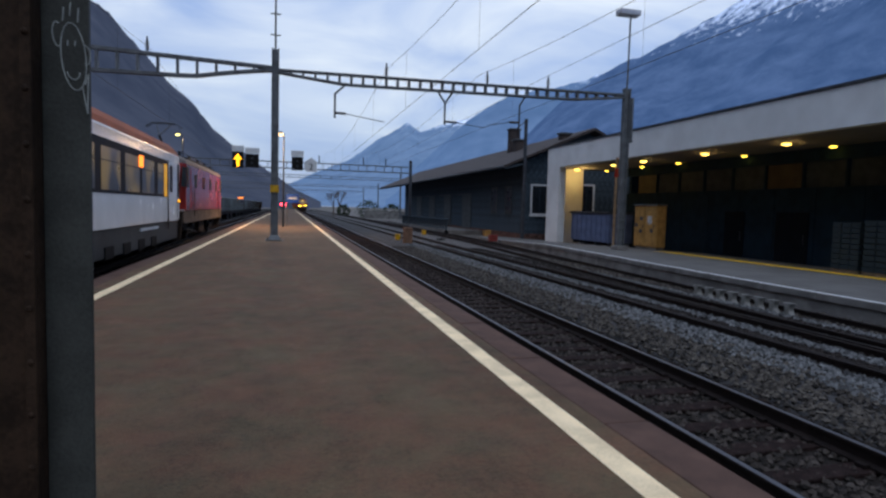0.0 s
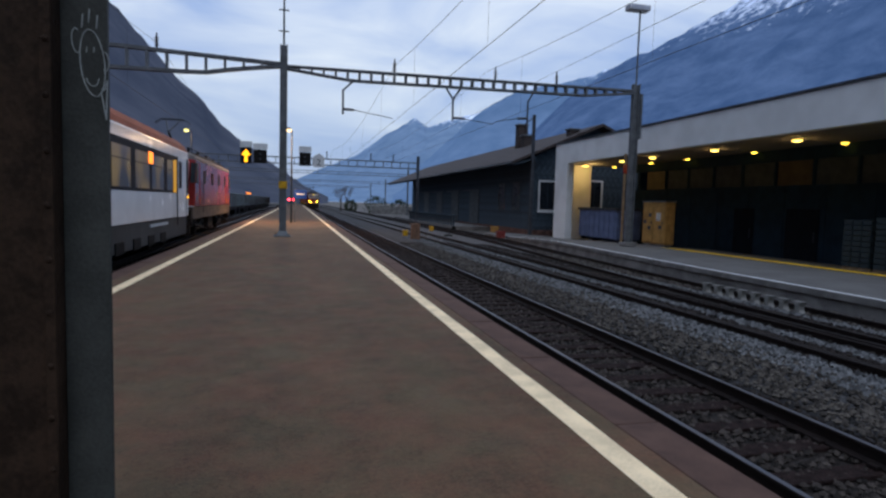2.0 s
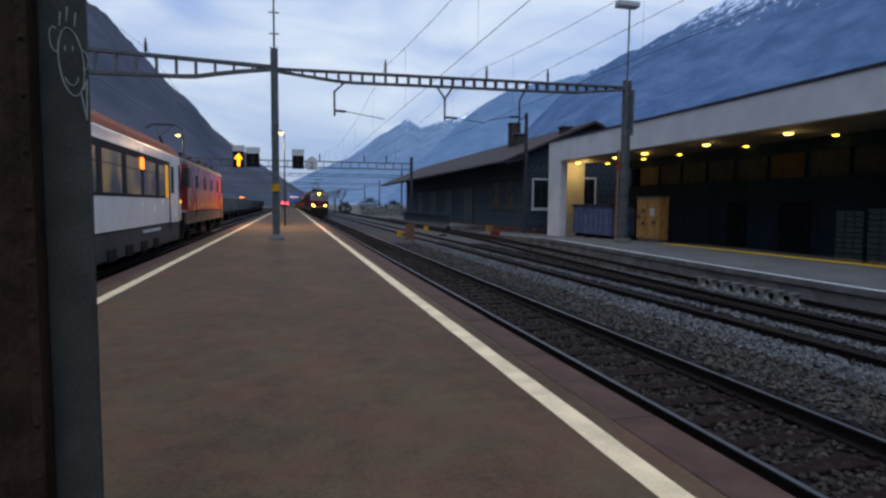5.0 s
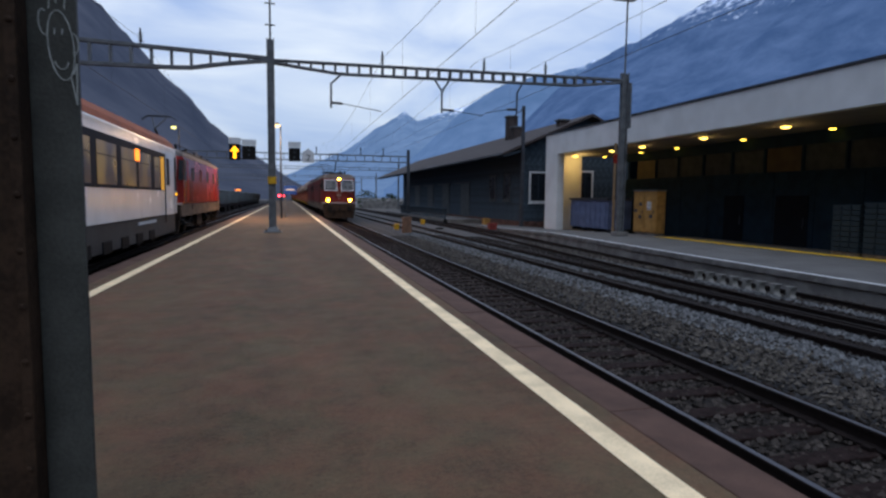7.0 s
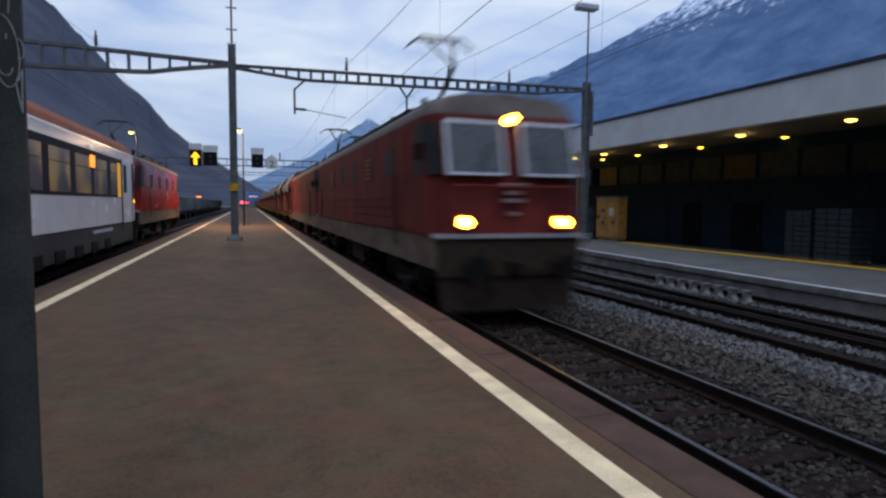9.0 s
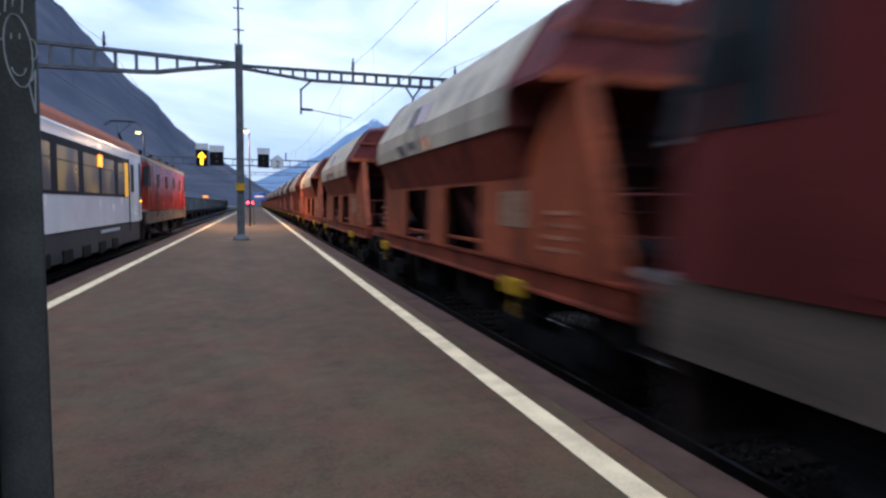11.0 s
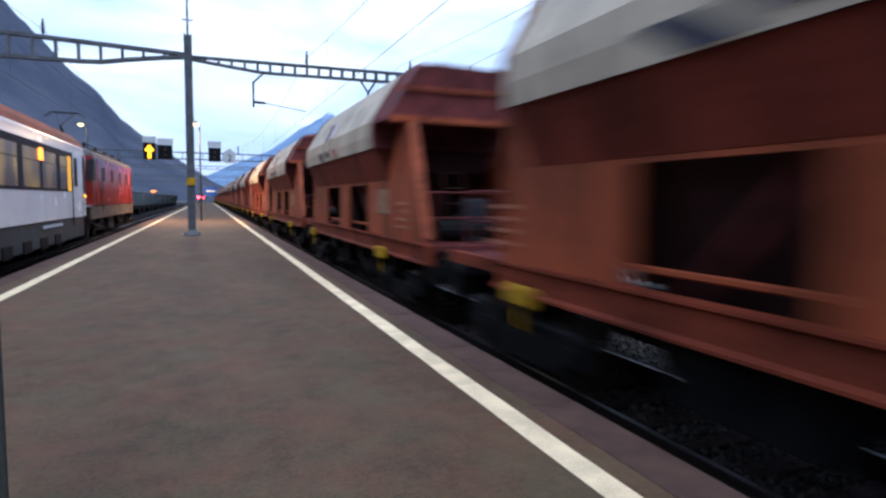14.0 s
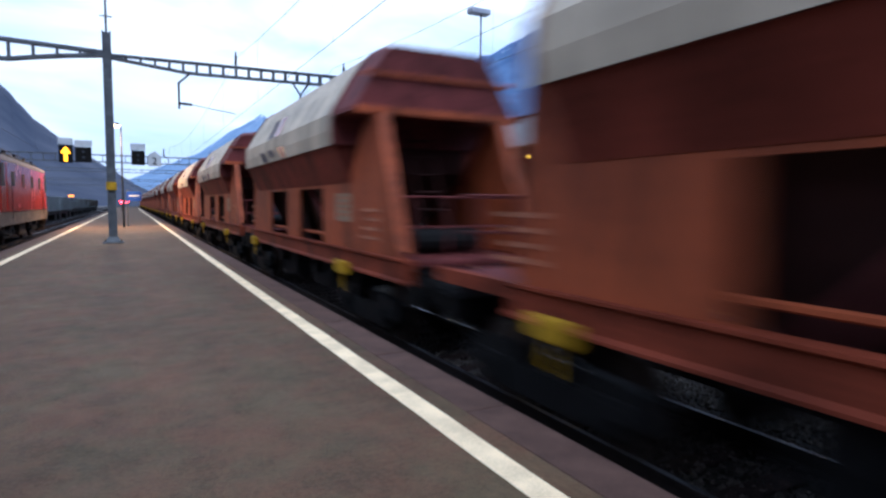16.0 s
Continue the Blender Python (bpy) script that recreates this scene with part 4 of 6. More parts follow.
def platform_lamp(x, y, z, base, material, arm, group):
    g = thing("street_lamp", "slim lamp post with a small glowing head", "street lamp", group)
    part("post", rod(B(), (x, y, base), (x, y, z), 0.07, 8, 0.045), M["lamp_post"], g)
    part("arm", rod(B(), (x, y, z), (x + arm, y, z + 0.06), 0.035, 6), M["steel"], g)
    head = thing("head", "", "")
    for k in list(head.keys()):
        del head[k]
    head.parent = g
    part("hood", box(B(), min(x + arm * 0.6, x + arm * 1.9), max(x + arm * 0.6, x + arm * 1.9), y - 0.2, y + 0.2, z + 0.06, z + 0.2, 0.04), M["steel"], head)
    part("lens", ball(B(), (x + arm * 1.25, y, z + 0.0), 0.2, 10, 1.15, 0.8, 0.6), material, head)
    return g


platform_lamp(-0.35, 45, 6.65, 0, M["lamp_white"], -0.18, "platform lamps")
platform_lamp(-9.5, 60, 7.8, -1, M["lamp_green"], -0.35, "platform lamps")
platform_lamp(-16, 150, 8.0, -1, M["lamp_white"], -0.35, "platform lamps")
for lx, ly, lz, watts in ((-0.95, 44.3, 6.35, 900), (-9.95, 60, 7.55, 300)):
    lamp = new("street_light", bpy.data.lights.new("street_light", "AREA"))
    lamp.data.energy, lamp.data.color, lamp.data.shape, lamp.data.size = watts, (1.0, 0.6, 0.3), "DISK", 0.35
    lamp.location = (lx, ly, lz)

# red signal at the platform end and the blue platform sign
rs = thing("railway_signal", "small lit red signal on a short post", "railway signal")
part("post", rod(B(), (-0.35, 120, 0), (-0.35, 120, 1.4), 0.06), M["dark_steel"], rs)
part("housing", box(B(), -0.65, -0.05, 119.8, 120.1, 1.3, 2.1, 0.04), M["black"], rs)
part("lens", rod(B(), (-0.35, 119.72, 1.7), (-0.35, 119.8, 1.7), 0.24, 12), M["red_light"], rs, "glowing red lens")
rs2 = copy_thing(rs, Matrix.Translation((-1.0, 2, 0.02)))
sb = thing("platform_sign", "dark blue platform sign on a slim post", "sign")
part("post", rod(B(), (-0.1, 46.5, 0), (-0.1, 46.5, 2.5), 0.05), M["steel"], sb)
part("panel", box(B(), -0.15, 0.75, 46.4, 46.5, 1.75, 2.4, 0.02), M["sign_blue"], sb)
part("text_bar", box(B(), 0.0, 0.6, 46.385, 46.397, 2.05, 2.15), M["frame_paint"], sb)


# ---- near canopy pillar ----
def near_pillar():
    """Heavy rolled-steel column: a painted flange faces the tracks, the web behind lies in shade."""
    p = thing("steel_pillar", "riveted grey steel platform pillar with chalk scribbles", "pillar")
    fl = B()
    box(fl, -0.885, -0.725, 2.56, 2.585, 0.0, 4.2, 0.004)
    part("flange", fl, M["pillar_paint"], p, "grey painted flange with a chalk drawing")
    web = B()
    box(web, -1.35, -0.888, 2.49, 2.66, 0.0, 4.2, 0.006)
    box(web, -0.925, -0.887, 2.47, 2.489, 0.0, 4.2, 0.004)
    box(web, -0.86, -0.80, 2.586, 2.75, 0.0, 4.2, 0.004)
    part("web", web, M["rust_steel"], p, "dark brown rusty web")
    part("foot", box(B(), -1.4, -0.68, 2.44, 2.8, 0.0, 0.03, 0.005), M["rust_steel"], p)
    for k in range(20):
        part("rivet", ball(B(), (-0.906, 2.468, 0.2 + 0.2 * k), 0.012, 8, 1, 0.6, 1), M["rust_steel"], p)
    cv = B()

    def stroke(pts, r=0.0028):
        for a, b in zip(pts, pts[1:]):
            rod(cv, (a[0] + 0.018 - 0.08 * (a[1] - 2.14), 2.5585, a[1]), (b[0] + 0.018 - 0.08 * (b[1] - 2.14), 2.5585, b[1]), r, 4)

    def oval(cx, cz, rx, rz, a0=0, a1=360, n=18):
        return [(cx + rx * math.cos(radians(a0 + (a1 - a0) * i / n)), cz + rz * math.sin(radians(a0 + (a1 - a0) * i / n))) for i in range(n + 1)]

    stroke(oval(-0.795, 2.14, 0.042, 0.125))
    stroke(oval(-0.842, 2.22, 0.016, 0.045, 60, 290))
    stroke(oval(-0.752, 2.15, 0.014, 0.035, -120, 100))
    stroke(oval(-0.80, 2.09, 0.022, 0.035, 190, 350, 8))
    for x, z in ((-0.82, 2.27), (-0.795, 2.29), (-0.77, 2.27)):
        stroke([(x, z), (x + 0.008, z + 0.05)])
    for x in (-0.812, -0.787):
        stroke([(x, 2.18), (x + 0.003, 2.2)])
    stroke([(-0.775, 2.03), (-0.766, 1.93), (-0.757, 2.02), (-0.75, 2.08), (-0.765, 2.04)])
    part("chalk_drawing", cv, M["chalk"], p, "pale chalk scribble of plain ovals")
    return p


near_pillar()


def group_part(name, parent, label=""):
    """An Empty part that holds sub-parts."""
    ob = new(name)
    ob.parent = parent
    return tagged(ob, label)


# ---- white canopy building across the tracks ----
FX, WX = 19.5, 24.3
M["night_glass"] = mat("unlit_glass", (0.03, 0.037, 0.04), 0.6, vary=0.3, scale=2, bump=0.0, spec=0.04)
# Brown base colour stands in for warm light on two panes.
M["lit_glass"] = mat("lit_brown_glass", (0.05, 0.036, 0.016), 0.6, vary=0.3, scale=1.5, bump=0.0)


def canopy_building():
    b = thing("station_canopy_building", "modern white canopy building with dark recessed wall and soffit lamps", "building")
    f = B()
    box(f, FX, FX + 0.4, -12, 43.2, 4.95, 6.45, 0.01)
    part("fascia", f, M["white_wall"], b, "broad white fascia")
    part("cap_strip", box(B(), FX - 0.06, FX + 0.46, -12, 43.25, 6.452, 6.56), M["dark_steel"], b, "dark metal edge strip")
    part("roof", box(B(), FX + 0.402, 34, -12, 43.2, 5.9, 6.3), M["soffit"], b)
    part("soffit", box(B(), FX + 0.402, WX + 3, -12, 43.2, 4.97, 5.15), M["soffit"], b, "grey soffit with round lamps")
    part("column", box(B(), FX, FX + 0.55, 41.1, 43.2, -1.2, 4.948, 0.01), M["white_wall"], b, "white end column of the portal frame")
    part("end_fin", box(B(), FX + 0.552, FX + 2.95, 42.95, 43.2, -1.2, 4.968), M["white_wall"], b)
    w = B()
    box(w, WX, WX + 0.3, -12, 39.8, -1.2, 3.1)
    box(w, WX, WX + 0.3, -12, 39.8, 4.35, 4.968)
    box(w, WX + 0.302, WX + 9, 39.5, 39.8, -1.2, 4.968)
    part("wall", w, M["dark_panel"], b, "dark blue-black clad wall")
    glass = mesh_of("window_pane", box(B(), WX + 0.12, WX + 0.16, 0.05, 2.3, 3.11, 4.34), M["night_glass"])
    lit = mesh_of("window_pane", box(B(), WX + 0.12, WX + 0.16, 0.05, 2.3, 3.11, 4.34), M["lit_glass"])
    mull = mesh_of("mullion", box(B(), WX + 0.02, WX + 0.2, -0.05, 0.05, 3.1, 4.35), M["dark_panel"])
    for k in range(21):
        y = -12 + 2.4 * k
        g = new("window_pane", lit if k in (15, 20) else glass)
        g.parent = b
        g.location = (0, y, 0)
        m = new("mullion", mull)
        m.parent = b
        m.location = (0, y, 0)
    for k in range(20):
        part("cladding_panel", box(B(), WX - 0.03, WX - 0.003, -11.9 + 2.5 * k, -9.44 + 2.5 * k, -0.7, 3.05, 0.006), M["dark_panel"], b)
    for y0, y1 in ((23.4, 25.4), (27.6, 29.1), (12.0, 14.0)):
        d = group_part("door", b, "dark recessed double door")
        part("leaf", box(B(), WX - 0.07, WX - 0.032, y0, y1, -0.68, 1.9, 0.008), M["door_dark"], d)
        part("handle", rod(B(), (WX - 0.12, y0 + 0.2, 0.3), (WX - 0.12, y0 + 0.2, 0.8), 0.02), M["dark_steel"], d)
    for y in (42.2, 36.8, 33.3, 27.6, 22.2, 16.9, 11.5, 6.0):
        ceiling_lamp(21.5, y, 0.21)
    for y in (42.2, 37.3, 33.3, 27.6, 22.1, 16.8, 11.4):
        ceiling_lamp(24.0, y, 0.15, "dim_lamp")
    return b


def ceiling_lamp(x, y, r, glow_kind="warm_lamp"):
    l = thing("ceiling_lamp", "round warm-glowing soffit lamp", "ceiling lamp", "soffit lamps")
    ring = rod(B(), (x, y, 4.968), (x, y, 4.92), r * 1.15, 16)
    part("ring", ring, M["steel"], l)
    part("diffuser", ball(B(), (x, y, 4.915), r, 14, 1, 1, 0.42), M[glow_kind], l, "warm glowing diffuser")
    return l


canopy_building()
for y in (41.4, 33.3, 27.6, 22.2, 11.5):
    sp = new("soffit_light", bpy.data.lights.new("soffit_light", "POINT"))
    sp.data.energy, sp.data.color, sp.data.shadow_soft_size = (90 if y > 40 else 14), (1.0, 0.62, 0.2), 0.2
    sp.location = (21.6, y, 4.6)


post = thing("info_post", "slim brownish platform post with a small red plate", "post")
part("pole", rod(B(), (17.55, 29.75, far_z(17.5, 29.7)), (17.55, 29.75, 4.7), 0.07, 10), M["wood"], post)
part("plate", box(B(), 17.38, 17.72, 29.62, 29.67, 3.6, 4.1, 0.01), M["red"], post, "small red plate")


def ticket_cabinet():
    c = thing("equipment_cabinet", "pale equipment cabinet on the platform, lamplight in its ochre colour", "cabinet")
    z = far_z(20.5, 30)
    # The ochre colour includes the warm lamplight on a pale body.
    part("body", box(B(), 20.5, 21.1, 30.1, 32.4, z + 0.12, 2.12, 0.03), M["ochre"], c)
    part("plinth", box(B(), 20.55, 21.05, 30.2, 32.3, z, z + 0.118), M["concrete"], c)
    part("top", box(B(), 20.44, 21.16, 30.04, 32.46, 2.122, 2.2, 0.02), M["steel"], c)
    for k in range(2):
        d = part("door", box(B(), 20.465, 20.497, 30.2 + 1.08 * k, 31.22 + 1.08 * k, z + 0.2, 2.05, 0.008), M["ochre"], c)
        part("handle", box(B(), 20.43, 20.463, 30.32 + 1.08 * k, 30.36 + 1.08 * k, 0.8, 1.0), M["dark_steel"], d)
    # Plain dark patches added for the dark gaps in the front.
    for vy, vz in ((30.4, 0.55), (31.45, 1.25), (31.5, 0.5), (31.95, 0.85)):
        part("dark_patch", box(B(), 20.45, 20.464, vy, vy + 0.3, vz, vz + 0.22, 0.004), M["dark_steel"], c)
    part("notice", box(B(), 20.455, 20.463, 30.55, 30.95, 1.05, 1.5), M["frame_paint"], c)
    for k, zz in enumerate((1.1, 1.25, 1.38)):
        part("text_bar", box(B(), 20.448, 20.454, 30.6, 30.9 - 0.05 * k, zz, zz + 0.05), M["dark_steel"], c)
    return c


ticket_cabinet()


def storage_container():
    c = thing("storage_container", "blue-grey low storage container by the white column", "container")
    z = far_z(20.5, 38)
    part("body", box(B(), 20.6, 22.4, 35.6, 41.0, z + 0.25, 1.55, 0.04), M["blue_grey"], c)
    part("lid", box(B(), 20.5, 22.5, 35.5, 41.1, 1.552, 1.72, 0.03), M["dark_steel"], c)
    rib = mesh_of("rib", box(B(), 20.55, 20.598, -0.05, 0.05, z + 0.3, 1.5), M["blue_grey"])
    for k in range(8):
        r = new("rib", rib)
        r.parent = c
        r.location = (0, 35.9 + 0.7 * k, 0)
    for y in (35.8, 37.5, 39.1, 40.8):
        part("foot", box(B(), 20.7, 22.3, y - 0.06, y + 0.06, z, z + 0.248), M["dark_steel"], c)
    return c


storage_container()


def pallet_stack(y0, y1, top):
    s = thing("pallet_stack", "stack of grey plastic crates on a wooden pallet", "pallet stack", "pallets by the dark wall")
    z = far_z(21, y0)
    p = group_part("pallet", s, "worn wooden pallet")
    for k in range(5):
        part("board", box(B(), 20.95, 22.1, y0 + (y1 - y0) * k / 5 + 0.02, y0 + (y1 - y0) * (k + 1) / 5 - 0.06, z + 0.1, z + 0.125), M["wood"], p)
    for x in (20.98, 21.48, 21.98):
        part("runner", box(B(), x, x + 0.1, y0, y1 - 0.05, z, z + 0.098), M["wood"], p)
    n = 9
    h = (top - z - 0.13) / n
    crate = B()
    box(crate, 0, 0.54, 0, (y1 - y0) / 3 - 0.03, 0.005, h - 0.02, 0.02)
    box(crate, -0.012, 0.552, -0.012, (y1 - y0) / 3 - 0.018, h - 0.06, h - 0.021, 0.008)
    me = mesh_of("crate", crate, M["bag"])
    for i in range(n):
        for j in range(3):
            for q in range(2):
                o = new("crate", me)
                o.parent = s
                o.location = (20.97 + 0.57 * q, y0 + (y1 - y0) / 3 * j, z + 0.127 + h * i)
    return s


pallet_stack(17.9, 19.1, 1.52)
pallet_stack(16.25, 17.75, 1.62)


# ---- goods shed ----
def goods_shed():
    s = thing("goods_shed", "old dark timber goods shed with a wide overhanging roof", "shed")
    X0, X1, Y0, Y1, EZ, RZ = 18.65, 29.6, 46, 97, 5.6, 8.4
    XR = 24.4
    base = -1.3
    w = B()
    box(w, X0, X0 + 0.25, Y0, Y1, base, EZ)
    box(w, X1 - 0.25, X1, Y0, Y1, base, EZ)
    plate(w, [(X0 + 0.251, base), (X1 - 0.251, base), (X1 - 0.251, EZ + 0.2), (XR, RZ - 0.12), (X0 + 0.251, EZ + 0.2)], "y", Y0, Y0 + 0.25)
    plate(w, [(X0 + 0.251, base), (X1 - 0.251, base), (X1 - 0.251, EZ + 0.2), (XR, RZ - 0.12), (X0 + 0.251, EZ + 0.2)], "y", Y1 - 0.25, Y1)
    part("wall", w, M["timber"], s, "dark weathered board wall")
    pl = B()
    box(pl, X0 - 0.09, X0 - 0.031, Y0 - 0.09, Y1, base, -0.25)
    box(pl, X0 - 0.03, X1, Y0 - 0.09, Y0 - 0.031, base, -0.25)
    part("plinth", pl, M["brick_plinth"], s, "brownish masonry plinth")
    board = mesh_of("board", box(B(), X0 - 0.03, X0 - 0.002, 0.01, 0.38, base + 0.7, EZ - 0.1), M["timber"])
    for k in range(128):
        o = new("board", board)
        o.parent = s
        o.location = (-0.006 * (k % 3), Y0 + 0.4 * k, 0)
    gboard = mesh_of("gable_board", box(B(), 0.01, 0.48, Y0 - 0.03, Y0 - 0.002, base + 0.4, EZ), M["timber"])
    for k in range(20):
        o = new("gable_board", gboard)
        o.parent = s
        o.location = (X0 + 0.3 + 0.5 * k, -0.006 * (k % 3), 0)
    r = B()
    ov = 2.0
    zl = EZ - 0.55
    for xe, sx in ((X0 - ov, 1), (X1 + ov, -1)):
        plate(r, [(xe, zl), (XR, RZ), (XR, RZ + 0.22), (xe, zl + 0.2)], "y", Y0 - 1.0, Y1 + 16)
    part("roof", r, M["roof_tile"], s, "brown weathered low-pitched roof")
    for k in range(30):
        y = Y0 - 0.9 + 3.6 * k * 0.63
        part("rafter", plate(B(), [(X0 - ov + 0.1, zl - 0.16), (X0, EZ - 0.12), (X0, EZ + 0.05), (X0 - ov + 0.1, zl - 0.02)], "y", y, y + 0.12), M["timber"], s)
    part("gutter", rod(B(), (X0 - ov - 0.06, Y0 - 1, zl + 0.05), (X0 - ov - 0.06, Y1 + 16, zl + 0.05), 0.08, 8), M["dark_steel"], s)
    part("downpipe", rod(B(), (X0 - 0.12, Y0 - 0.1, base), (X0 - 0.12, Y0 - 0.1, EZ), 0.06, 8), M["dark_steel"], s)

    def window(axis, c0, c1, z0, z1):
        wd = group_part("window", s, "pale painted window frame with dark panes")
        fr, pn = B(), B()
        t = 0.14
        if axis == "y":
            q = lambda bm, a, b, z, zz, d0, d1: box(bm, a, b, Y0 - d0, Y0 - d1, z, zz)
        else:
            q = lambda bm, a, b, z, zz, d0, d1: box(bm, X0 - d0, X0 - d1, a, b, z, zz)
        q(fr, c0, c1, z0, z0 + t, 0.1, 0.045)
        q(fr, c0, c1, z1 - t, z1, 0.1, 0.045)
        q(fr, c0, c0 + t, z0 + t, z1 - t, 0.1, 0.045)
        q(fr, c1 - t, c1, z0 + t, z1 - t, 0.1, 0.045)
        q(fr, c0 - 0.08, c1 + 0.08, z0 - 0.1, z0 - 0.002, 0.16, 0.045)
        part("window_frame", fr, M["frame_paint"] if axis == "y" else M["shed_door"], wd)
        q(pn, c0 + t, c1 - t, z0 + t, z1 - t, 0.06, 0.05)
        part("pane", pn, M["dark_glass"], wd)
        q2 = B()
        q(q2, (c0 + c1) / 2 - 0.03, (c0 + c1) / 2 + 0.03, z0 + t, z1 - t, 0.085, 0.062)
        part("glazing_bar", q2, M["timber"], wd)

    window("y", 19.3, 20.95, 1.3, 3.85)
    window("y", 23.6, 25.1, 1.5, 4.0)
    for y0 in (48.3, 52.0):
        window("x", y0, y0 + 1.7, 1.4, 3.75)
    for y0 in (60, 68, 76, 84):
        d = group_part("sliding_door", s, "grey sliding freight door")
        part("leaf", box(B(), X0 - 0.14, X0 - 0.06, y0, y0 + 3.2, -0.3, 3.2), M["shed_door"], d)
        part("track_rail", box(B(), X0 - 0.2, X0 - 0.06, y0 - 0.4, y0 + 5.5, 3.22, 3.34), M["dark_steel"], d)
    # chimneys
    for x, y, w_, z0, z1 in ((22.5, 58.5, 0.5, 6.6, 9.9), (22.3, 56.5, 0.5, 6.6, 8.6), (22.6, 46.9, 0.4, 6.9, 8.15)):
        c = group_part("chimney", s)
        part("shaft", box(B(), x - w_, x + w_, y - w_, y + w_, z0, z1, 0.02), M["roof_tile"], c)
        part("cowl", box(B(), x - w_ - 0.1, x + w_ + 0.1, y - w_ - 0.1, y + w_ + 0.1, z1 + 0.002, z1 + 0.15, 0.02), M["steel"], c)
    return s


goods_shed()
sm = thing("catenary_mast", "dark slim catenary mast standing at the shed corner", "catenary mast")
part("mast", box(B(), 18.12, 18.34, 44.7, 44.92, -0.95, 8.9, 0.01), M["dark_steel"], sm)
part("arm", rod(B(), (18.2, 44.8, 8.7), (17.55, 44.8, 8.2), 0.05, 8), M["dark_steel"], sm)
part("insulator", rod(B(), (17.55, 44.8, 8.2), (17.55, 44.8, 7.5), 0.08, 10, 0.05), M["porcelain"], sm)

# loading ramp with its rail and wall, before the shed
ramp = thing("loading_ramp", "low dark loading ramp with upright timber fence", "ramp")
part("deck", box(B(), 14.9, 19.0, 56, 92, -1.2, -0.45, 0.03), M["concrete"], ramp)
fpost = mesh_of("fence_post", box(B(), 14.9, 15.05, -0.12, 0.12, -0.448, 0.55, 0.01), M["timber"])
for k in range(22):
    o = new("fence_post", fpost)
    o.parent = ramp
    o.location = (0, 56.5 + 1.1 * k, 0)
part("rail_beam", box(B(), 14.86, 15.1, 56, 80.5, 0.552, 0.68, 0.01), M["timber"], ramp)


# ---- trackside small things ----
def point_motor(x, y, w, h, material, label):
    g = thing("trackside_box", label, "trackside box", "trackside boxes")
    part("body", box(B(), x - w / 2, x + w / 2, y - w / 2, y + w / 2, -0.62, -0.62 + h, 0.04), material, g)
    part("lid", box(B(), x - w * 0.55, x + w * 0.55, y - w * 0.55, y + w * 0.55, -0.618 + h, -0.56 + h, 0.02), material, g)
    part("foot", box(B(), x - w * 0.6, x + w * 0.6, y - w * 0.6, y + w * 0.6, -0.72, -0.622), M["concrete"], g)
    return g


point_motor(7.3, 36.9, 0.52, 0.95, M["cabinet_brown"], "grey-brown trackside cabinet beside the second track")
point_motor(7.4, 41.0, 0.32, 0.34, M["yellow"], "low yellow trackside box beside the rails")
point_motor(11.2, 49.6, 0.34, 0.34, M["yellow"], "low yellow trackside box beside the rails")
point_motor(16.5, 48.5, 0.55, 0.45, M["ochre"], "low yellow trackside box beside the rails")
point_motor(14.25, 40.5, 0.55, 0.42, M["red_dirty"], "low red trackside box beside the rails")
for bx, by in ((11.0, 43.0),):
    sw = thing("switch_lever", "black hand-thrown switch lever with a round weight", "switch lever")
    part("stand", box(B(), bx - 0.3, bx + 0.3, by - 0.15, by + 0.15, -0.85, -0.6, 0.02), M["black"], sw)
    part("lever", rod(B(), (bx, by, -0.6), (bx + 0.45, by, -0.1), 0.03), M["black"], sw)
    part("weight", rod(B(), (bx + 0.42, by - 0.07, -0.12), (bx + 0.42, by + 0.07, -0.12), 0.16, 14), M["black"], sw)

# wall, bushes and parked vehicles in the distance
solid("wall_yard", box(B(), 16, 60, 130, 130.5, -1.2, 0.8), M["concrete"], "low pale yard wall behind the sidings", "wall")


def bush(x, y, r, h, seed):
    t = thing("evergreen_bush", "dark rounded evergreen bush beyond the sidings", "bush", "bushes beyond the sidings")
    rng = random.Random(seed)
    part("trunk", rod(B(), (x, y, -1.2), (x, y, h * 0.5), 0.16, 8, 0.08), M["bark"], t)
    bm = B()
    for k in range(420):
        a, e, q = rng.uniform(0, 6.28), rng.uniform(-1.2, 1.5), rng.uniform(0.45, 1.0) ** 0.5
        p = Vector((x + r * q * math.cos(a) * math.cos(e), y + r * q * math.sin(a) * math.cos(e), h * 0.22 + h * 0.72 * q * math.sin(e) * rng.uniform(0.8, 1.1)))
        s = rng.uniform(0.12, 0.3)
        d = Vector((rng.uniform(-1, 1), rng.uniform(-1, 1), rng.uniform(-1, 1))).normalized()
        u = d.orthogonal().normalized()
        v = d.cross(u)
        bm.faces.new([bm.verts.new(p + u * s), bm.verts.new(p + v * s * 0.7), bm.verts.new(p - u * s), bm.verts.new(p - v * s * 0.7)])
    part("crown", bm, M["leaf"], t)
    return t


bush(17.5, 135, 3.0, 3.2, 1)
bush(23.5, 138, 2.4, 2.6, 2)
bush(13.2, 150, 1.8, 2.2, 3)


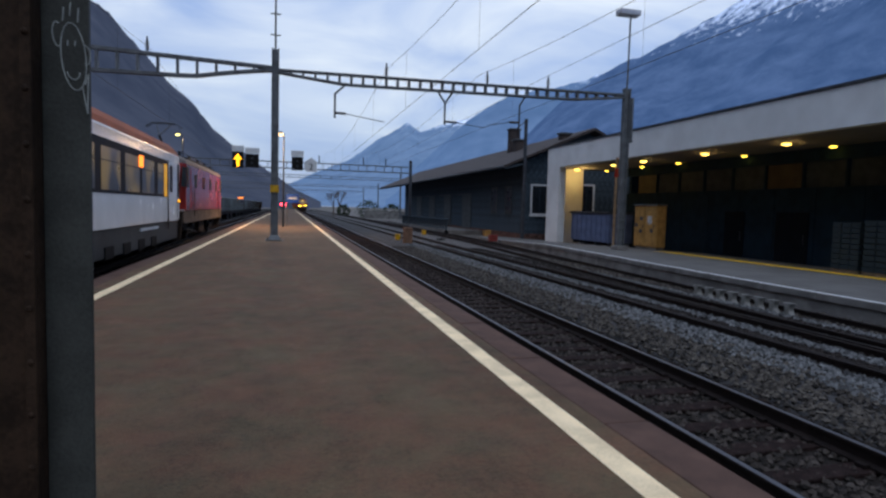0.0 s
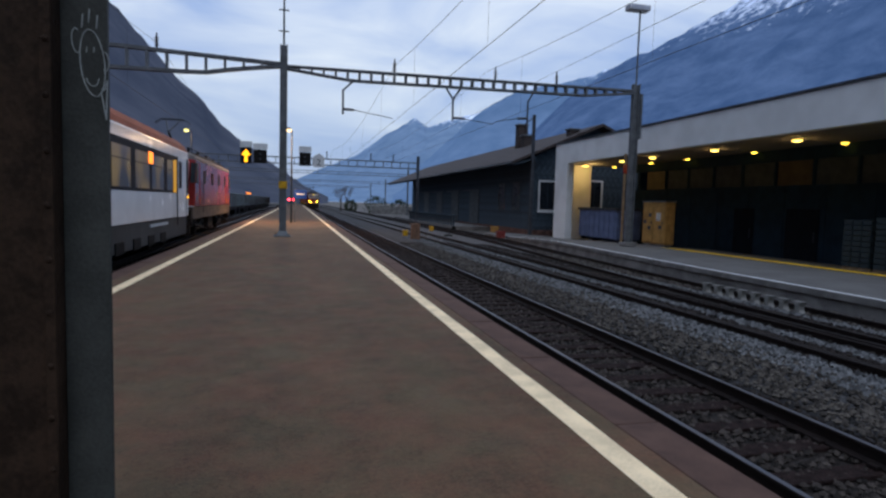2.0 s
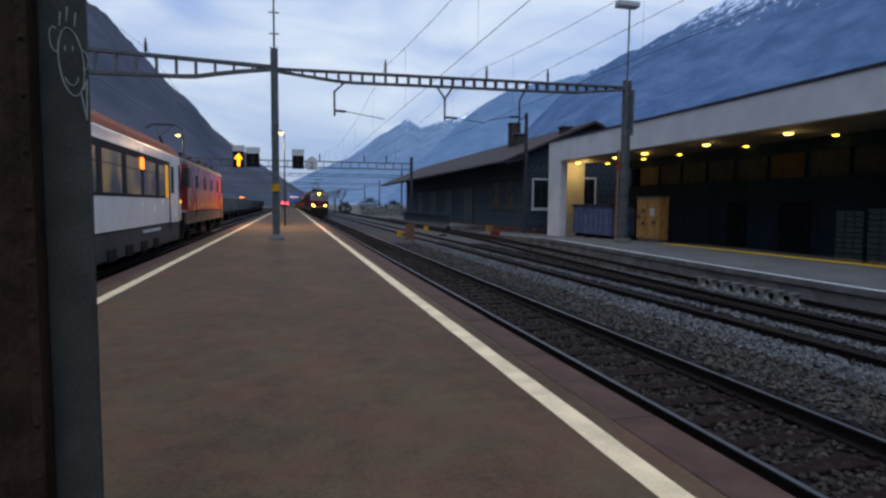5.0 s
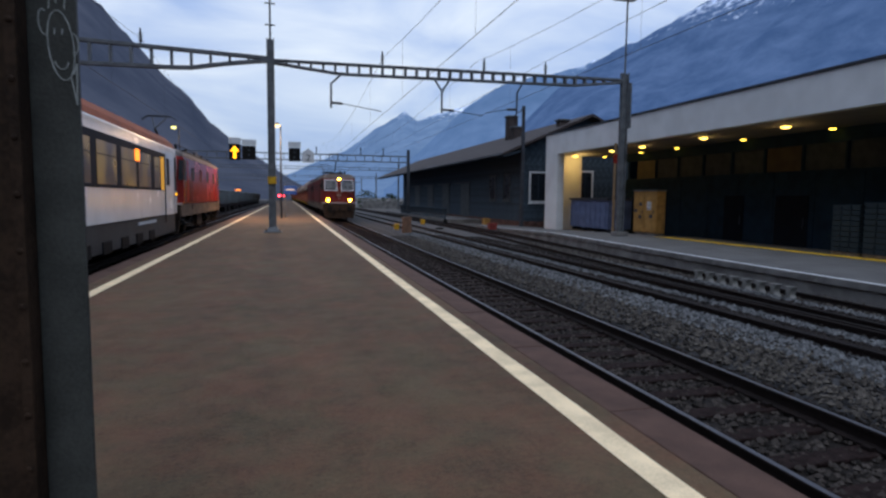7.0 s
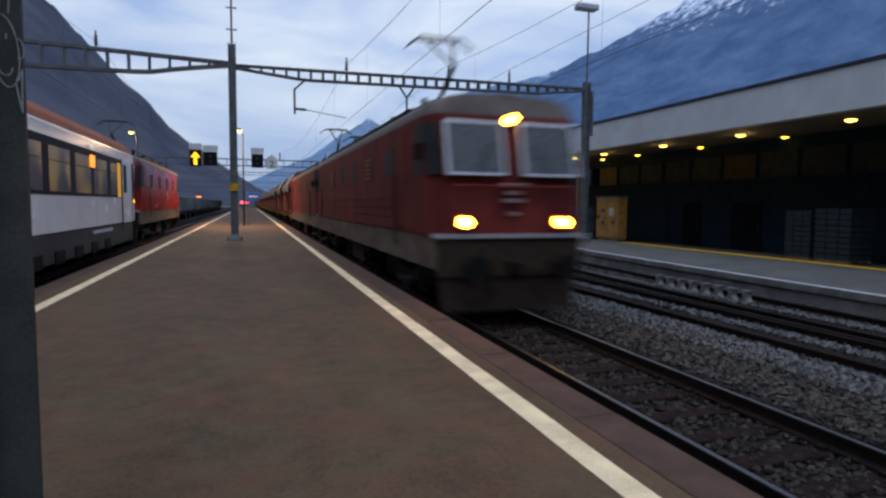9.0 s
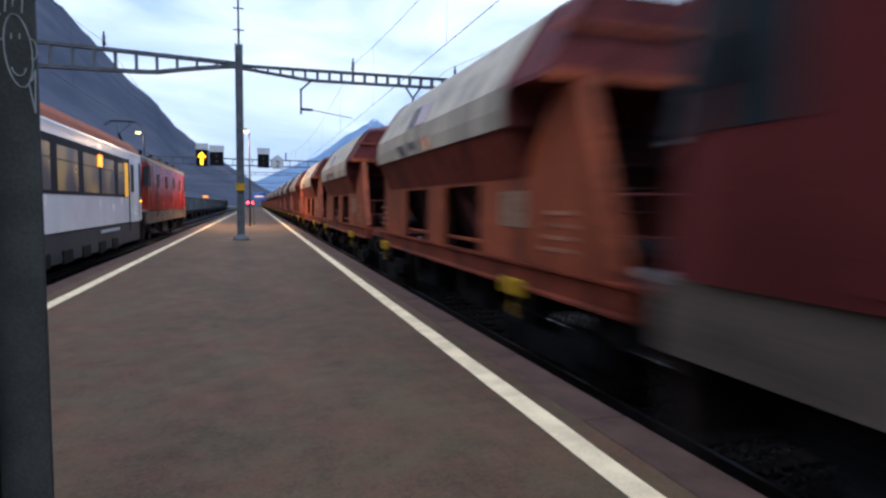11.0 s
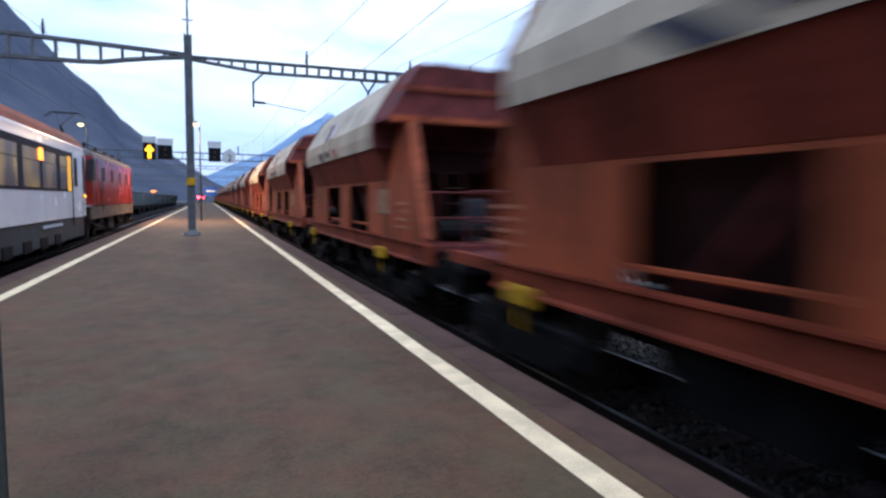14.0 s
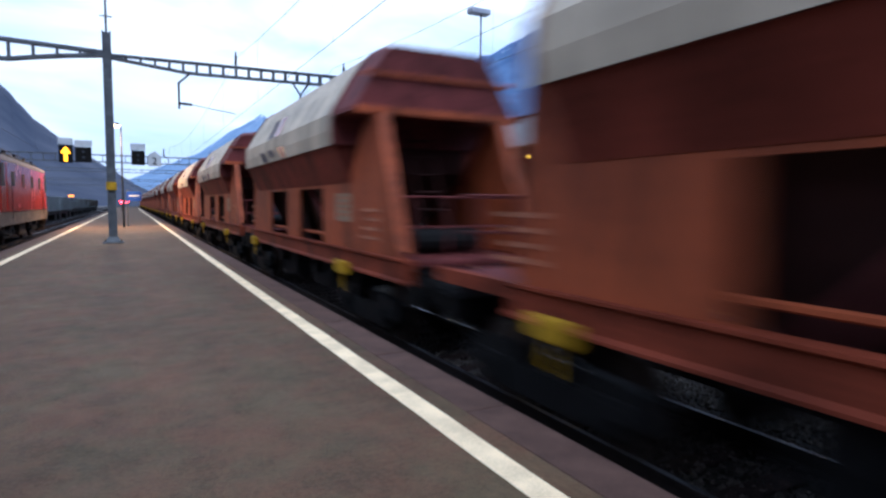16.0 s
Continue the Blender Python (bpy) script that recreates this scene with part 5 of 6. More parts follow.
def bare_tree(x, y, h, seed):
    t = thing("bare_tree", "leafless winter tree beyond the sidings", "tree", "bare trees")
    rng = random.Random(seed)
    tr, tw = B(), B()
    rod(tr, (x, y, -1.2), (x, y, h * 0.45), 0.2, 8, 0.12)
    def grow(p, d, length, r, depth):
        q = p + d * length
        rod(tr if depth > 2 else tw, p, q, r, 5, r * 0.6)
        if depth:
            for _ in range(3):
                nd = (d + Vector((rng.uniform(-1, 1), rng.uniform(-1, 1), rng.uniform(-0.2, 0.8))) * 0.55).normalized()
                grow(q, nd, length * rng.uniform(0.6, 0.8), r * 0.6, depth - 1)
    for _ in range(4):
        grow(Vector((x, y, h * rng.uniform(0.12, 0.4))), Vector((rng.uniform(-0.7, 0.7), rng.uniform(-0.7, 0.7), 1)).normalized(), h * 0.22, 0.08, 4)
    part("trunk", tr, M["bark"], t)
    part("twigs", tw, M["bark"], t)
    return t


bare_tree(10.8, 150, 6.5, 5)
bare_tree(13.0, 160, 6.0, 6)


# ---- rolling stock ----
def wheelset(parent, y, r, half):
    w = group_part("wheelset", parent)
    part("axle", rod(B(), (-0.8, y, r), (0.8, y, r), 0.08, 8), M["black"], w)
    for x in (-0.753, 0.753):
        bm = rod(B(), (x - 0.065, y, r), (x + 0.065, y, r), r, 24)
        part("wheel", bm, M["underframe"], w)
    return w


def bogie(parent, yc, axles, spacing, r, half):
    b = group_part("bogie", parent, "greasy black bogie")
    for sx in (-1, 1):
        fr = B()
        x0, x1 = sx * half - 0.07, sx * half + 0.07
        plate(fr, [(yc + axles[0] - 0.5, r - 0.02), (yc + axles[0] - 0.5, r + 0.22), (yc + axles[0] + 0.4, r + 0.3), (yc - 0.4, r + 0.08), (yc + 0.4, r + 0.08),
                   (yc + axles[-1] - 0.4, r + 0.3), (yc + axles[-1] + 0.5, r + 0.22), (yc + axles[-1] + 0.5, r - 0.02), (yc + 0.45, r - 0.22), (yc - 0.45, r - 0.22)], "x", x0, x1)
        for a in axles:
            box(fr, sx * half - 0.12, sx * half + 0.12, yc + a - 0.17, yc + a + 0.17, r - 0.2, r + 0.14, 0.02)
            rod(fr, (sx * half, yc + a, r), (sx * (half + 0.16), yc + a, r), 0.1, 10)
            for q in (-0.28, 0.28):
                rod(fr, (sx * half, yc + a + q, r + 0.02), (sx * half, yc + a + q, r + 0.28), 0.08, 8)
        part("side_frame", fr, M["black"], b)
    for a in axles:
        for x in (-0.753, 0.753):
            part("wheel", rod(B(), (x - 0.065, yc + a, r), (x + 0.065, yc + a, r), r, 22), M["underframe"], b)
    return b


def buffers(parent, y, d, z):
    for x in (-0.875, 0.875):
        bf = group_part("buffer", parent)
        part("stem", rod(B(), (x, y, z), (x, y + d * 0.42, z), 0.1, 10), M["black"], bf)
        part("head", rod(B(), (x, y + d * 0.42, z), (x, y + d * 0.48, z), 0.24, 18), M["black"], bf)
    part("coupling_hook", box(B(), -0.1, 0.1, min(y, y + d * 0.35), max(y, y + d * 0.35), z - 0.12, z + 0.08, 0.02), M["black"], parent)


def body_ring(half, z0, z1, crown, inset=0.0):
    """Half-round roofed cross-section, sides slightly drawn in under the roof."""
    h = half - inset
    pts = [(-h, z0), (h, z0), (h, z1 - 0.5)]
    arc = [(h * math.cos(radians(a)) ** 0.36, z1 - 0.42 + 0.42 * math.sin(radians(a)) ** 0.85) for a in (8, 22, 38, 55, 72, 84)]
    pts += arc + [(0, z1 + crown * 0.4)] + [(-x, z) for x, z in reversed(arc)]
    pts.append((-h, z1 - 0.5))
    return pts


def pantograph(parent, y, z, up, d):
    p = group_part("pantograph", parent, "raised black pantograph" if up else "folded pantograph")
    bm = B()
    for x in (-0.45, 0.45):
        box(bm, x - 0.05, x + 0.05, y - 0.7, y + 0.7, z, z + 0.12)
        for q in (-0.6, 0.6):
            rod(bm, (x, y + q, z - 0.3), (x, y + q, z), 0.09, 8)
    part("base_frame", bm, M["dark_steel"], p)
    top = up if up else z + 0.45
    kn = z + (top - z) * 0.5
    knee = (0, y - 0.95 * d, kn)
    arm = B()
    rod(arm, (0, y + 0.5 * d, z + 0.1), knee, 0.06)
    part("lower_arm", arm, M["dark_steel"], p)
    for x in (-0.32, 0.32):
        arm = B()
        rod(arm, knee, (x, y + 0.2 * d, top - 0.08), 0.035)
        part("upper_arm", arm, M["dark_steel"], p)
    hd = B()
    for q in (-0.18, 0.18):
        rod(hd, (-0.55, y + 0.2 * d + q, top), (0.55, y + 0.2 * d + q, top), 0.03)
        for sx in (-1, 1):
            rod(hd, (sx * 0.55, y + 0.2 * d + q, top), (sx * 0.85, y + 0.2 * d + q, top - 0.22), 0.022)
    part("collector_head", hd, M["dark_steel"], p)
    return p


def locomotive(name, label, length, axle_sets, pan_y, pan_up, lights, pan2=None, paint="red_dusty"):
    """Box-cab electric locomotive; front at y = 0, running towards -y; z = 0 on the rail head."""
    L = thing(name, label, "locomotive")
    H, half, zb, zr = 0.0, 1.52, 1.62, 4.22
    # body shell with a raked front above the belt line
    bm = B()
    def ring(y, rake_top, shrink=0.0):
        out = []
        for x, z in body_ring(half - shrink, zb, zr, 0.12):
            k = max(0.0, (z - 2.65) / (zr - 2.65))
            out.append((x, y + rake_top * k ** 1.2, z))
        return out
    loft(bm, [ring(0.0, 0.42, 0.21), ring(0.05, 0.42, 0.16), ring(0.55, 0.28), ring(1.5, 0.0), ring(length - 1.5, 0.0), ring(length - 0.55, -0.28), ring(length - 0.05, -0.42, 0.16), ring(length, -0.42, 0.21)])
    bmesh.ops.bisect_plane(bm, geom=bm.verts[:] + bm.edges[:] + bm.faces[:], plane_co=(0, 0, zr - 0.4), plane_no=(0, 0, 1))
    for f in bm.faces:
        if f.calc_center_median().z > zr - 0.39:
            f.material_index = 1
    part("body", bm, [M[paint], M["roof_grey"]], L, "red body with sooty grey roof")
    # lower body and skirts
    sk = B()
    box(sk, -half + 0.04, half - 0.04, 0.1, length - 0.1, 1.0, zb - 0.002, 0.01)
    part("solebar", sk, M["solebar"], L, "dusty brown solebar")
    trim = B()
    box(trim, -half - 0.02, half + 0.02, -0.02, 0.06, zb - 0.05, zb + 0.03)
    box(trim, -half - 0.02, half + 0.02, length - 0.06, length + 0.02, zb - 0.05, zb + 0.03)
    part("waist_trim", trim, M["silver"], L, "pale waist trim")
    for y, d in ((0, -1), (length, 1)):
        hb = B()
        box(hb, -1.42, 1.42, min(y + 0.04 * -d, y - 0.36 * d), max(y + 0.04 * -d, y - 0.36 * d), 0.85, zb - 0.06, 0.03)
        plate(hb, [(-1.3, 0.22), (1.3, 0.22), (1.38, 0.84), (-1.38, 0.84)], "y", min(y - 0.1 * d, y - 0.3 * d), max(y - 0.1 * d, y - 0.3 * d))
        part("buffer_beam", hb, M["underframe"], L)
        buffers(L, y - 0.04 * d, d, 1.06)
        for x in (-0.45, 0.45):
            part("brake_hose", rod(B(), (x, y + 0.08 * d, 1.0), (x * 1.1, y + 0.14 * d, 0.45), 0.035, 6), M["black"], L)
    # windscreens
    for y, d in ((0, 1), (length, -1)):
        for sx in (-1, 1):
            w = group_part("windscreen", L, "cab windscreen in a pale frame")
            z0, z1, xa, xb = 2.7, 3.7, 0.17, 1.3
            ya = lambda z: y + d * (0.42 * max(0, (z - 2.65) / (zr - 2.65)) ** 1.2 - 0.035)
            def quad(bm, a, b, za, zz, off, th):
                pts = [(sx * a, za), (sx * b, za), (sx * b, zz), (sx * a, zz)]
                loft(bm, [[(px, ya(pz) - d * off, pz) for px, pz in pts], [(px, ya(pz) - d * (off - th), pz) for px, pz in pts]])
            fr = B()
            quad(fr, xa, xb, z0, z0 + 0.05, 0.02, 0.12)
            quad(fr, xa, xb, z1 - 0.05, z1, 0.02, 0.12)
            quad(fr, xa, xa + 0.05, z0 + 0.05, z1 - 0.05, 0.02, 0.12)
            quad(fr, xb - 0.05, xb, z0 + 0.05, z1 - 0.05, 0.02, 0.12)
            part("frame", fr, M["silver"], w)
            gl = B()
            quad(gl, xa + 0.05, xb - 0.05, z0 + 0.05, z1 - 0.05, 0.004, 0.03)
            part("pane", gl, M["cab_glass"], w)
            wp = rod(B(), (sx * 0.7, ya(2.74) - d * 0.05, 2.74), (sx * 0.45, ya(3.3) - d * 0.05, 3.3), 0.012, 5)
            part("wiper", wp, M["black"], w)
            def corner(f, z, e):
                k = max(0.0, (z - 2.65) / (zr - 2.65)) ** 1.2
                return (sx * (1.36 + 0.16 * f + 0.95 * e), y + d * (0.05 + 0.5 * f + (0.42 - 0.14 * f) * k - 0.3 * e), z)
            cw = loft(B(), [[corner(f, z, e) for f, z in ((0.06, 2.72), (0.92, 2.72), (0.92, 3.66), (0.06, 3.66))] for e in (0.004, 0.022)])
            part("corner_window", cw, M["night_glass"], L, "dark slanted cab corner window")
        on = lights and d == 1
        for x, z, r in ((-0.97, 1.86, 0.115), (0.97, 1.86, 0.115), (0.0, 3.74, 0.1)):
            yy = y + d * (0.42 * max(0, (z - 2.65) / (zr - 2.65)) ** 1.2)
            h = group_part("headlight", L, "glowing headlight" if on else "unlit headlight")
            part("rim", rod(B(), (x, yy + d * 0.06, z), (x, yy - d * 0.07, z), r * 1.3, 16), M["red_dirty"], h)
            part("lens", ball(B(), (x, yy - d * 0.07, z), r, 14, 1.1, 0.35, 0.9), M["headlight"] if on else M["cab_glass"], h)
        for w_, z in ((0.30, 2.5), (0.16, 2.36), (0.22, 2.22), (0.1, 1.98)):
            part("emblem_bar", box(B(), -w_, w_, min(y - d * 0.02, y), max(y - d * 0.02, y), z, z + 0.07), M["emblem_grey"], L)
        part("handrail", rod(B(), (-1.2, y - d * 0.06, 2.52), (1.2, y - d * 0.06, 2.52), 0.015, 6), M["red_dirty"], L)
        part("mirror", box(B(), -half - 0.16, -half - 0.01, y + d * 0.75, y + d * 0.85, 3.0, 3.3), M["black"], L)
    # sides: cab windows, doors, engine-room windows, grilles
    for sx in (-1, 1):
        xs = lambda a, b: (min(sx * (half + a), sx * (half + b)), max(sx * (half + a), sx * (half + b)))
        for y, d in ((0, 1), (length, -1)):
            x0, x1 = xs(-0.02, 0.012)
            a, b = sorted((y + d * 0.75, y + d * 1.4))
            part("cab_window", box(B(), x0, x1, a, b, 2.72, 3.7, 0.006), M["night_glass"], L)
            a, b = sorted((y + d * 1.95, y + d * 2.65))
            x0, x1 = xs(-0.02, 0.02)
            dr = part("cab_door", box(B(), x0, x1, a, b, 1.7, 3.7, 0.008), M[paint], L)
            part("grab_rail", rod(B(), (sx * (half + 0.07), y + d * 2.72, 1.3), (sx * (half + 0.07), y + d * 2.72, 2.8), 0.02, 6), M["black"], L)
            part("step", box(B(), *xs(-0.3, 0.02), a, b, 0.55, 0.62), M["black"], L)
        n = int((length - 6.5) / 2.0)
        for k in range(n):
            yk = 3.6 + (length - 7.2) * k / max(1, n - 1)
            x0, x1 = xs(-0.02, 0.012)
            fr = part("side_window", box(B(), x0, x1, yk - 0.42, yk + 0.42, 2.78, 3.42, 0.01), M["night_glass"], L)
            if k % 3 == 1:
                for q in range(5):
                    part("louvre", box(B(), *xs(0.013, 0.03), yk - 0.38, yk + 0.38, 2.82 + 0.12 * q, 2.88 + 0.12 * q), M["red_dirty"], fr)
        rib = B()
        for k in range(3):
            box(rib, *xs(0.0, 0.012), 3.0, length - 3.0, 1.9 + 0.2 * k, 1.93 + 0.2 * k)
        part("side_ribs", rib, M[paint], L)
    # roof gear
    rg = B()
    for k in range(int(length / 3.2)):
        y = 3.0 + 3.1 * k
        box(rg, -0.6, 0.6, y, y + 1.5, zr + 0.02, zr + 0.24, 0.04)
        for x in (-0.8, 0.8):
            rod(rg, (x, y + 0.2, zr - 0.1), (x, y + 0.2, zr + 0.35), 0.07, 8)
    rod(rg, (0.8, 3.0, zr + 0.36), (0.8, length - 3.0, zr + 0.36), 0.025, 6)
    for sx in (-1, 1):
        box(rg, min(sx * 1.05, sx * 1.3), max(sx * 1.05, sx * 1.3), 2.6, length - 2.6, zr - 0.16, zr + 0.02, 0.02)
    part("roof_gear", rg, M["black"], L, "sooty black roof gear along the roof edges")
    pantograph(L, pan_y, zr + 0.3, pan_up, 1)
    if pan2:
        pantograph(L, pan2, zr + 0.3, None, -1)
    r = 0.62
    for yc, ax in axle_sets:
        bogie(L, yc, ax, 0, r, 1.12)
    tk = B()
    box(tk, -1.2, 1.2, length * 0.44, length * 0.56, 0.35, 0.99, 0.04)
    part("equipment_box", tk, M["underframe"], L)
    return L


lead = locomotive("locomotive", "red six-axle electric freight locomotive with lit headlights", 19.3,
                  [(3.2, (-1.45, 1.45)), (9.65, (-1.45, 1.45)), (16.1, (-1.45, 1.45))], 4.4, 6.3, True, 15.4)
second = locomotive("locomotive", "red six-axle electric locomotive coupled second", 19.3,
                    [(3.2, (-1.45, 1.45)), (9.65, (-1.45, 1.45)), (16.1, (-1.45, 1.45))], 4.0, 6.25, False)
parked = locomotive("locomotive", "red electric locomotive coupled to the standing passenger coach", 16.2,
                    [(3.7, (-1.4, 1.4)), (12.5, (-1.4, 1.4))], 3.4, 6.0, False, paint="red")
parked.matrix_basis = pose(TL, 29.9, RAIL_L)


M["panel_grey"] = mat("pale_data_panel", (0.3, 0.19, 0.12), 0.6, vary=0.3, scale=4)
M["faded"] = mat("faded_lettering", (0.42, 0.17, 0.1), 0.7, vary=0.6, scale=6)
# Near-black red carries the shade inside the open bays and ends.
M["hopper_shade"] = mat("void_shade_red", (0.032, 0.012, 0.01), 0.75, vary=0.4, scale=2.0)


def hopper_wagon():
    """Self-discharging hopper: cream roof shell over an oxide-red frame with open bays; z = 0 on the rail head."""
    w = thing("hopper_wagon", "orange-red hopper wagon with a dirty cream upper shell", "freight wagon", "hopper wagons of the freight train")
    XS, XC, HL, CL = 1.11, 1.50, 6.6, 4.25
    sole = B()
    for y in (-HL, HL - 0.2, -4.4, 4.2, -1.6, 1.5):
        box(sole, -XS, XS, y, y + 0.2, 0.72, 1.06)
    box(sole, -0.35, 0.35, -HL, HL, 0.72, 1.05)
    part("underframe", sole, M["black"], w, "grimy black underframe")
    for sx in (-1, 1):
        sb = plate(B(), [(sx * (XS - 0.06), 1.06), (sx * (XS + 0.13), 1.06), (sx * (XS + 0.13), 1.09), (sx * (XS + 0.075), 1.12), (sx * (XS + 0.075), 1.35),
                         (sx * (XS + 0.13), 1.38), (sx * (XS + 0.13), 1.41), (sx * (XS - 0.06), 1.41)], "y", -HL, 4.95)
        box(sb, min(sx * (XS - 0.06), sx * (XS + 0.075)), max(sx * (XS - 0.06), sx * (XS + 0.075)), 4.952, HL, 1.24, 1.405)
        part("sole_beam", sb, M["wagon_sole"], w, "orange-red channel beam along the side")
    for s in (-1, 1):
        a, b = sorted((s * 4.6, s * HL))
        part("end_deck", box(B(), -XS + 0.062, XS - 0.062, a, b, 1.30, 1.38), M["wagon_dark"], w)
    for sx in (-1, 1):
        a, b = sorted((sx * XS, sx * (XS + 0.05)))
        for s in (-1, 1):
            foot, head, inner = (6.4, 5.5, 4.95) if s < 0 else (4.95, 4.72, 4.3)
            o = [(s * 2.47, 1.412), (s * foot, 1.412), (s * (foot - 0.07), 1.6), (s * head, 3.6), (s * inner, 3.6), (s * 4.2, 2.75), (s * 2.47, 3.15)]
            part("end_plate", plate(B(), o, "x", a, b), M["wagon"], w, "weathered orange-red side plate")
            st = B()
            e0, e1 = sorted((sx * (XS - 0.1), sx * (XS + 0.075)))
            loft(st, [[(e0, s * (y - 0.05), z), (e1, s * (y - 0.05), z), (e1, s * (y + 0.05), z), (e0, s * (y + 0.05), z)] for y, z in ((foot - 0.06, 1.5), (head, 3.598))])
            part("stiffener", st, M["wagon"], w)
        part("post", box(B(), a, b, -0.6, 0.6, 1.412, 2.5), M["wagon"], w)
        band = B()
        box(band, a, b, -2.468, 2.468, 2.502, 3.2)
        part("side_band", band, M["wagon"], w)
        for s in (-1, 1):
            part("bay_rail", rod(B(), (sx * (XS - 0.06), s * 0.62, 1.58), (sx * (XS - 0.06), s * 2.45, 1.58), 0.035, 6), M["wagon"], w)
            part("strut", rod(B(), (sx * (XS - 0.15), s * 0.7, 2.6), (sx * 0.75, s * 2.3, 1.2), 0.06, 6), M["wagon_dark"], w)
            c0, c1 = sorted((sx * (XS + 0.052), sx * (XS + 0.062)))
            if s < 0:
                pn = part("data_panel", box(B(), c0, c1, -4.2, -3.35, 1.88, 2.38), M["panel_grey"], w, "pale data panel with unreadable lines")
                for k in range(4):
                    part("text_bar", box(B(), min(c0, c1) - (0.004 if sx < 0 else -0.012), max(c0, c1) + (0.004 if sx > 0 else -0.012), -4.1, -3.5 - 0.1 * (k % 2), 1.98 + 0.1 * k, 2.02 + 0.1 * k), M["faded"], pn)
            for k in range(4):
                tb = B()
                box(tb, c0, c1, s * 5.0 - 0.5, s * 5.0 + 0.3 - 0.12 * (k % 3), 1.62 + 0.15 * k, 1.67 + 0.15 * k)
                part("text_bar", tb, M["faded"], w)
    # hoppers
    for s in (-1, 1):
        hp = B()
        ring = lambda x, y0, y1, z: [(-x, y0, z), (x, y0, z), (x, y1, z), (-x, y1, z)]
        y0, y1 = sorted((s * 0.02, s * CL))
        m0, m1 = sorted((s * 0.5, s * 2.4))
        loft(hp, [ring(XS - 0.02, y0, y1, 3.2), ring(XS - 0.1, y0, y1, 2.75), ring(0.45, m0, m1, 0.95)])
        part("hopper", hp, M["hopper_shade"], w, "discharge hopper with the void's shade in its colour")
        part("chute", box(B(), -0.9, 0.9, m0 + 0.2, m1 - 0.2, 0.42, 0.948, 0.03), M["black"], w)
    # shell
    half_prof = [(XC, 3.2), (XC + 0.02, 3.45), (XC, 3.74), (1.18, 4.28), (0.92, 4.66), (0.70, 4.84)]
    prof = [(-XC, 3.2)] + half_prof + [(0.0, 4.96)] + [(-x, z) for x, z in reversed(half_prof[1:])]
    sh = B()
    loft(sh, [[(x, d * CL, z) for x, z in prof] for d in (-1, 1)])
    for f in sh.faces:
        if abs(f.normal.y) > 0.7:
            f.material_index = 1
        if f.normal.z < -0.7:
            f.material_index = 1
    part("shell", sh, [M["cream"], M["wagon_dark"]], w, "dirty cream shell with red end walls")
    hood = B()
    loft(hood, [[(x * k, y, min(max(z, 3.66), top)) for x, z in prof] for y, k, top in ((-CL - 0.002, 0.995, 4.95), (-4.75, 0.99, 4.86), (-5.32, 0.965, 4.7))])
    part("end_hood", hood, M["wagon_dark"], w, "grimy maroon hood over the end platform")
    hb = B()
    box(hb, -1.47, 1.47, -5.42, -5.322, 3.6, 3.72, 0.01)
    box(hb, -1.36, 1.36, -5.38, -5.322, 4.2, 4.26, 0.006)
    part("hood_bar", hb, M["wagon"], w)
    for s in (-1, 1):
        er = B()
        lp = [(x * 1.012, z + (0.02 if z > 3.3 else 0)) for x, z in prof]
        inn = [(x * 0.95, 3.27 if z < 3.3 else z - 0.07) for x, z in prof]
        a, b = sorted((s * (CL - 0.02), s * (CL + 0.06)))
        n = len(lp)
        ra = [[er.verts.new((p[0], yy, p[1])) for p in q] for q, yy in ((lp, a), (lp, b), (inn, b), (inn, a))]
        for u, v in zip(ra, ra[1:] + ra[:1]):
            for i in range(n):
                er.faces.new((u[i], u[(i + 1) % n], v[(i + 1) % n], v[i]))
        bmesh.ops.recalc_face_normals(er, faces=er.faces[:])
        part("end_rim", er, M["wagon_dark"], w)
        if s > 0:
            bars = B()
            box(bars, -XC, XC, CL, CL + 0.1, 3.66, 3.78)
            box(bars, -1.27, 1.27, CL, CL + 0.07, 4.2, 4.27)
            part("end_bar", bars, M["wagon"], w)
        plat = B()
        for x in (-0.9, -0.3, 0.3, 0.9):
            rod(plat, (x, s * 6.2, 1.38), (x, s * 6.2, 2.3), 0.016, 6)
        for z in (1.85, 2.3):
            rod(plat, (-1.05, s * 6.2, z), (1.05, s * 6.2, z), 0.018, 6)
        part("end_railing", plat, M["wagon_dark"], w)
        ld = B()
        for x in (-0.25, 0.2):
            rod(ld, (x, s * 5.4, 1.38), (x, s * 4.5, 3.5), 0.025, 6)
        for k in range(7):
            rod(ld, (-0.25, s * (5.4 - 0.13 * k), 1.5 + 0.3 * k), (0.2, s * (5.4 - 0.13 * k), 1.5 + 0.3 * k), 0.018, 6)
        part("ladder", ld, M["hopper_shade"], w)
        part("brake_cylinder", rod(B(), (-0.6, s * 5.5, 1.6), (0.6, s * 5.5, 1.6), 0.2, 12), M["black"], w)
    for sx in (-1, 1):
        sk = plate(B(), [(sx * (XC - 0.04), 3.199), (sx * (XS - 0.02), 3.199), (sx * (XS - 0.02), 2.56), (sx * (XS + 0.06), 2.56)], "y", -CL + 0.05, CL - 0.05)
        part("shell_skirt", sk, M["wagon_skirt"], w, "sloping skirt under the shell, overhang shade in its colour")
    # painted shapes on the shell
    for sx in (-1, 1):
        c = lambda z: XC + 0.026 if z < 3.46 else XC + 0.02
        def mark(pts, m, lab):
            bm = B()
            loft(bm, [[(sx * (XC + 0.024 - 0.0 + max(0, 0) + e), y, z) for y, z in pts] for e in (0.0, 0.006)])
            part("painted_mark", bm, m, w, lab)
